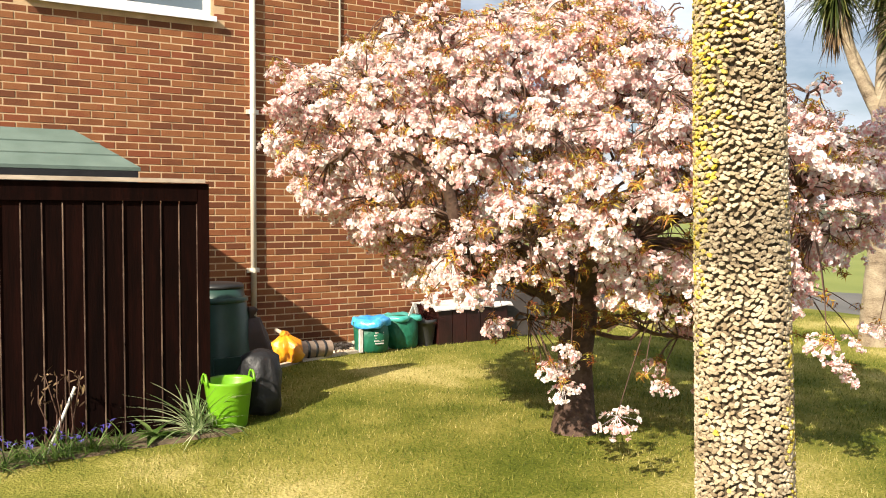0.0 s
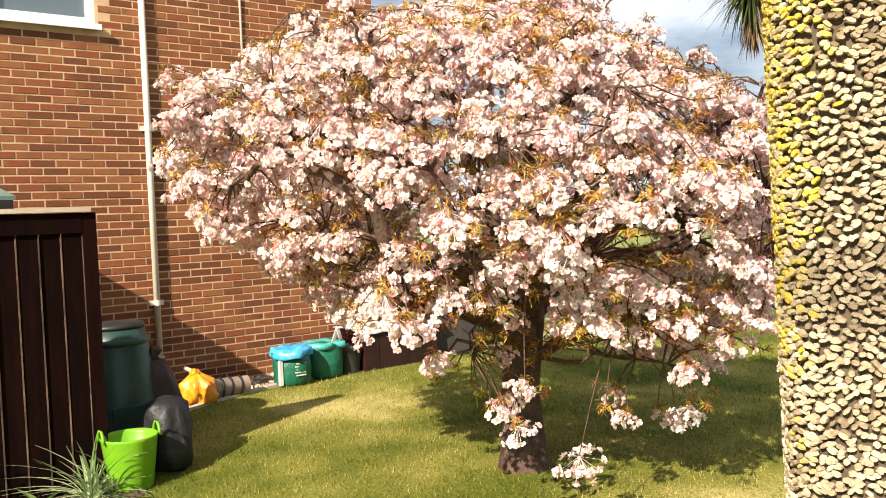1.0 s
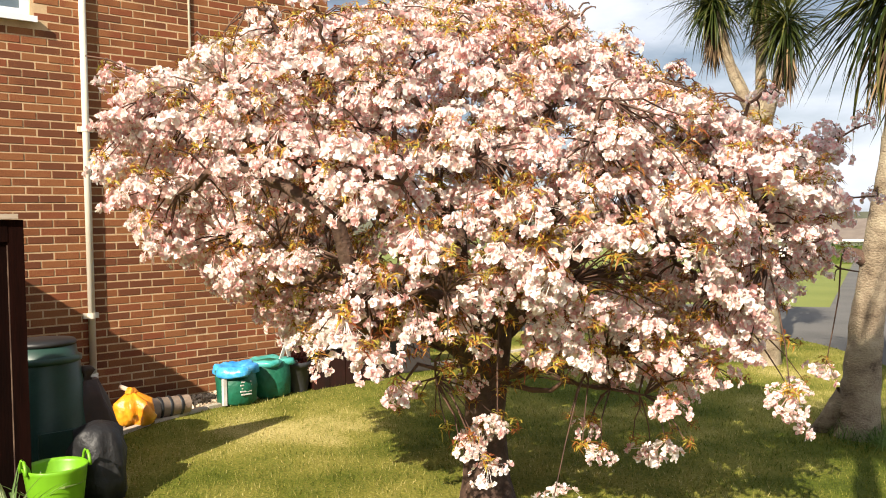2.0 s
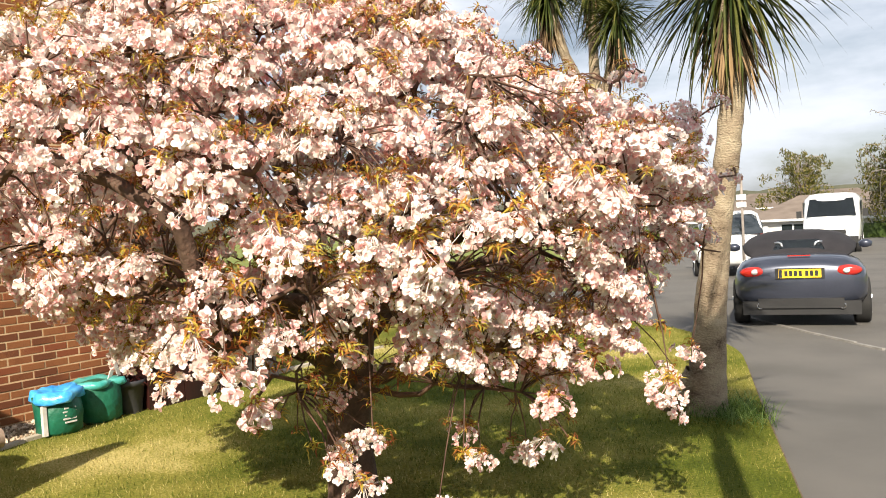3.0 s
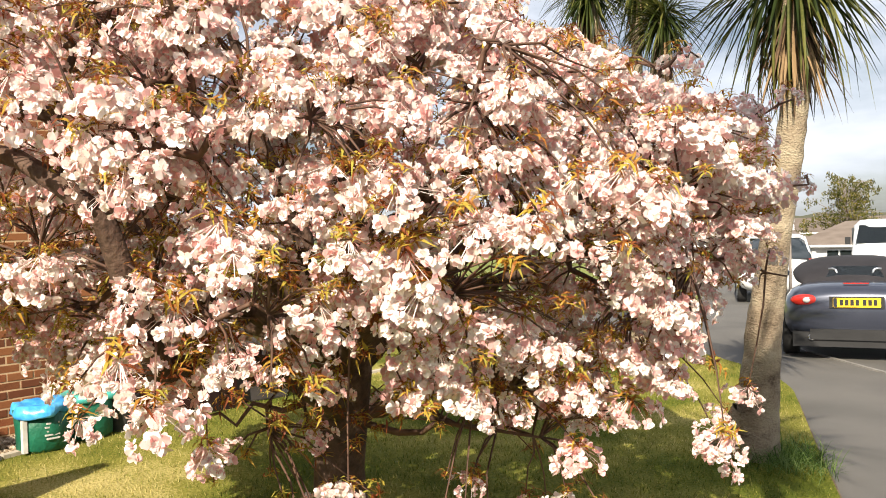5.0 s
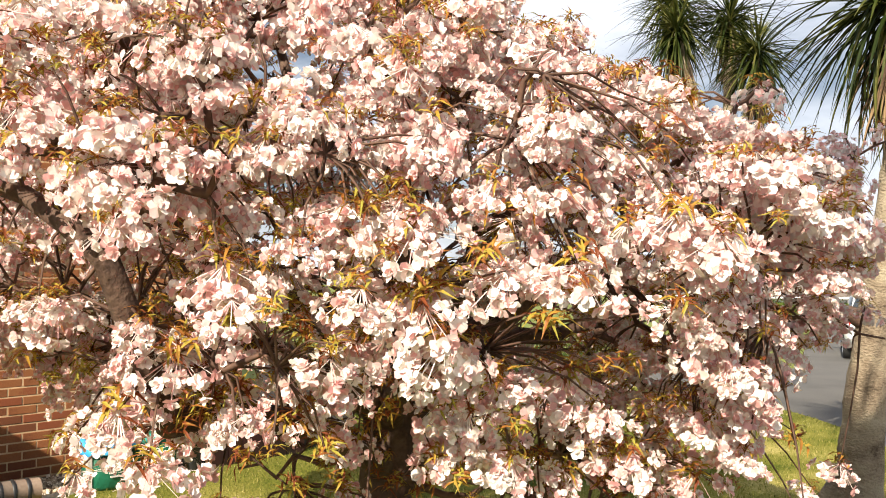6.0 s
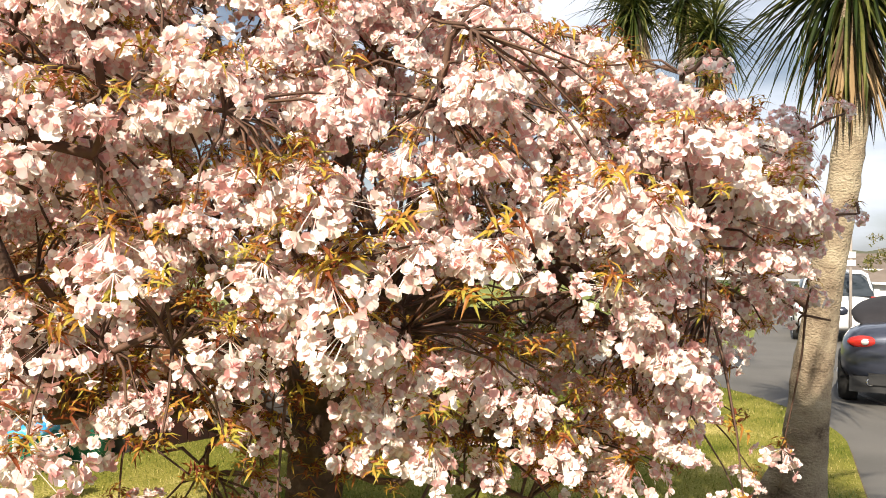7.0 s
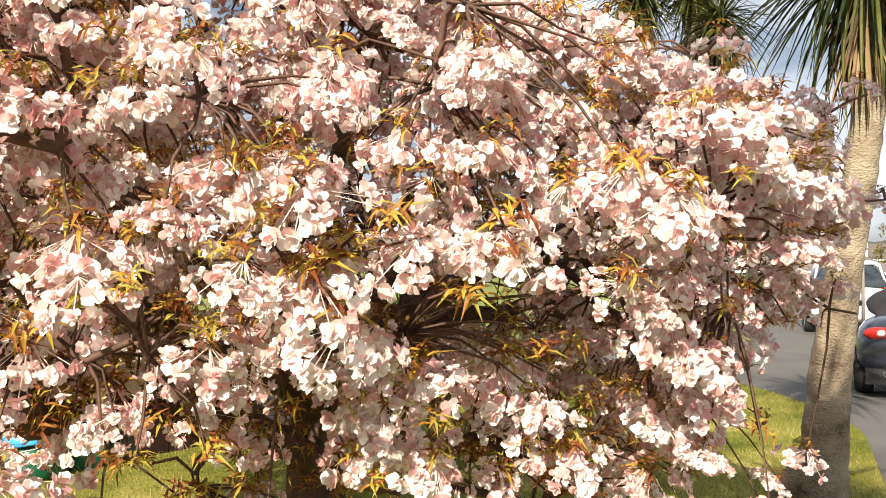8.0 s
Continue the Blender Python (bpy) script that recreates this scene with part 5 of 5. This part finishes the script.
def street_tree(name, x, y, h, spread, material, bark, label, seed, n_leaf, leaf, droop=0.0, trunk_r=0.14):
    """A tapered trunk with limbs and a loose crown of leaves along drooping twigs."""
    r = random.Random(seed)
    t = thing(name, x, y, gz(0, y) - 0.1, 0, label, "tree")
    tp = bend((0, 0, 0), (r.uniform(-.3, .3), r.uniform(-.3, .3), h * 0.72), 8, 0, 0.06, r)
    tube("trunk", tp, np.linspace(trunk_r, trunk_r * 0.3, 8), bark, t, 10)
    th, lh = Heap(), Heap()
    for k in range(70):
        st = tp[r.randrange(2, 8)]
        az = r.uniform(0, 6.283)
        q = (st[2] / h)
        rr = spread * r.uniform(0.4, 1.0) * (1.15 - 0.75 * q)
        end = (rr * math.cos(az), rr * math.sin(az), min(h, st[2] + r.uniform(0.1, 0.33) * h))
        pts = bend(st, end, 6, 0.1 * h * r.random(), 0.08, r)
        th.add(*tube_arrays(pts, np.linspace(trunk_r * 0.25, 0.012, 6), 4))
        for j in range(6):
            p0 = pts[r.randrange(2, 6)]
            tip = p0 + np.array((r.uniform(-.6, .6), r.uniform(-.6, .6), r.uniform(-0.9, 0.2) * (1 + droop)))
            tw_ = bend(p0, tip, 4, 0.1, 0.04, r)
            th.add(*tube_arrays(tw_, [0.012, 0.010, 0.008, 0.006], 3))
            for _ in range(n_leaf):
                u = r.random()
                p = tw_[0] + (tw_[-1] - tw_[0]) * u + np.array((r.uniform(-.12, .12), r.uniform(-.12, .12), r.uniform(-.12, .12)))
                v, f = leaf_arrays(leaf * r.uniform(0.6, 1.3), leaf * 0.6, 0.3, 0.2, 2)
                lh.add(turned(v, r.uniform(0, 6), r.uniform(0, 6), r.uniform(0, 6), 1, p), f)
    th.make("branch_mass", GREYTWIG, t, True)
    if n_leaf:
        lh.make("crown", material, t)
    return t


street_tree("birch_tree", -4.6, 37.0, 8.2, 2.4, FARLEAF, BIRCH, "silver birch with grey weeping twigs and few leaves", 3, 3, 0.09, 0.6, 0.13)
street_tree("street_tree", -2.6, 34.5, 4.6, 2.2, FARLEAF, BARK, "small tree in fresh olive-green leaf", 6, 14, 0.13)
street_tree("street_tree", -7.0, 43.0, 4.4, 2.6, FARLEAF, BARK, "rounded tree in brownish spring leaf", 8, 14, 0.15)
street_tree("birch_tree", -2.0, 41.0, 9.0, 2.8, FARLEAF, BIRCH, "tall birch in thin new leaf", 9, 4, 0.10, 0.5, 0.14)
street_tree("street_tree", -15.5, 60.0, 5.2, 3.0, FARLEAF, BARK, "far tree in spring leaf", 10, 10, 0.2)
street_tree("street_tree", -4.0, 66.0, 4.6, 3.2, FARLEAF, BARK, "far bushy tree beyond the bungalow", 11, 10, 0.2)

# wooded rise on the skyline
v, f = [], []
for i in range(121):
    a = radians(-60 + i)
    x, y = 260 * math.sin(a), 260 * math.cos(a)
    top = 3.6 + 1.3 * noise.noise(Vector((i * 0.12, 0, 0))) + 0.9 * noise.noise(Vector((i * 0.9, 3, 0)))
    v += [(x, y, -6), (x, y, top), (x * 1.3, y * 1.3, top * 0.9)]
for i in range(120):
    a = 3 * i
    f += [(a, a + 3, a + 4, a + 1), (a + 1, a + 4, a + 5, a + 2)]
tagged(raw("backdrop", v, f, HILL, None, True), "distant wooded rise on the skyline", "hill", kind="structure")

# ---- grass blades on the lawn ----
gr = np.random.RandomState(5)
N = 90000
gx, gy = gr.uniform(-7.6, 0.5, N), gr.uniform(1.0, 12.5, N)
ok = np.array([x < lawn_edge(y) - 0.02 for x, y in zip(gx, gy)]) & ~((gx < -4.95) & (gy < 2.75)) & (gx > -7.56 + 0.80 * np.exp(-(gy - 3.47) / 1.25))
gx, gy = gx[ok], gy[ok]
N = len(gx)
gzv = np.array([gz(x, y) for x, y in zip(gx, gy)])
ang, ln = gr.uniform(0, 6.283, N), gr.uniform(0.015, 0.038, N)
lean = gr.uniform(-0.7, 0.7, (N, 2)) * ln[:, None]
wx, wy = np.cos(ang) * 0.0035, np.sin(ang) * 0.0035
gv = np.stack([np.stack([gx - wx, gy - wy, gzv - 0.003], 1), np.stack([gx + wx, gy + wy, gzv - 0.003], 1), np.stack([gx + lean[:, 0], gy + lean[:, 1], gzv + ln], 1)], 1).reshape(-1, 3)
tagged(raw("grass", gv, np.arange(3 * N).reshape(-1, 3), BLADE), "short mown grass blades, partly straw-coloured", "grass", kind="stuff")

# ---- bricks, laid in stretcher bond ----
rng = random.Random(1)
BL, BH, BD, J = 0.2125, 0.0625, 0.05, 0.0125


def brick_arrays(ln):
    b = 0.003
    v = [(-BD, 0, 0), (-BD, ln, 0), (-BD, ln, BH), (-BD, 0, BH), (-b, 0, 0), (-b, ln, 0), (-b, ln, BH), (-b, 0, BH), (0, b, b), (0, ln - b, b), (0, ln - b, BH - b), (0, b, BH - b)]
    f = [(0, 1, 5, 4), (1, 2, 6, 5), (2, 3, 7, 6), (3, 0, 4, 7), (4, 5, 9, 8), (5, 6, 10, 9), (6, 7, 11, 10), (7, 4, 8, 11), (8, 9, 10, 11)]
    return np.array(v), f


brick_me = bpy.data.meshes.new("brick")
bv, bf = brick_arrays(BL)
brick_me.from_pydata(bv.tolist(), [], bf)
brick_me.materials.append(BRICK)
verts, faces, n, count = [], [], 0, 0
for row in range(74):
    z = -0.01 + row * (BH + J)
    y = WY1 - 0.002 - (0.1125 if row % 2 else 0)
    first = row % 2
    while True:
        ln = BL
        y0 = y - BL
        if first:
            y0, ln, first = WY1 - 0.002 - 0.100, 0.100, 0
        if y0 < 0.2:
            break
        y = y0 - J
        if y0 + ln > WIN[0] and y0 < WIN[1] and WIN[2] - 0.08 < z + BH and z < WIN[3]:
            continue
        dx = rng.uniform(-0.0025, 0.0025)
        if ln == BL and 2.7 < y0 < 5.0 and 0.9 < z < 3.0 and count < 300:
            o = new("brick", brick_me)
            o.parent, o.matrix_basis = wall, pose(WX + dx, y0, z)
            count += 1
        else:
            a, b = brick_arrays(ln)
            verts.append(a + (WX + dx, y0, z))
            faces += [tuple(q + n for q in t) for t in b]
            n += len(a)
tagged(raw("brickwork", np.concatenate(verts), faces, BRICK, wall), "red-brown bricks of the house wall", kind="stuff")
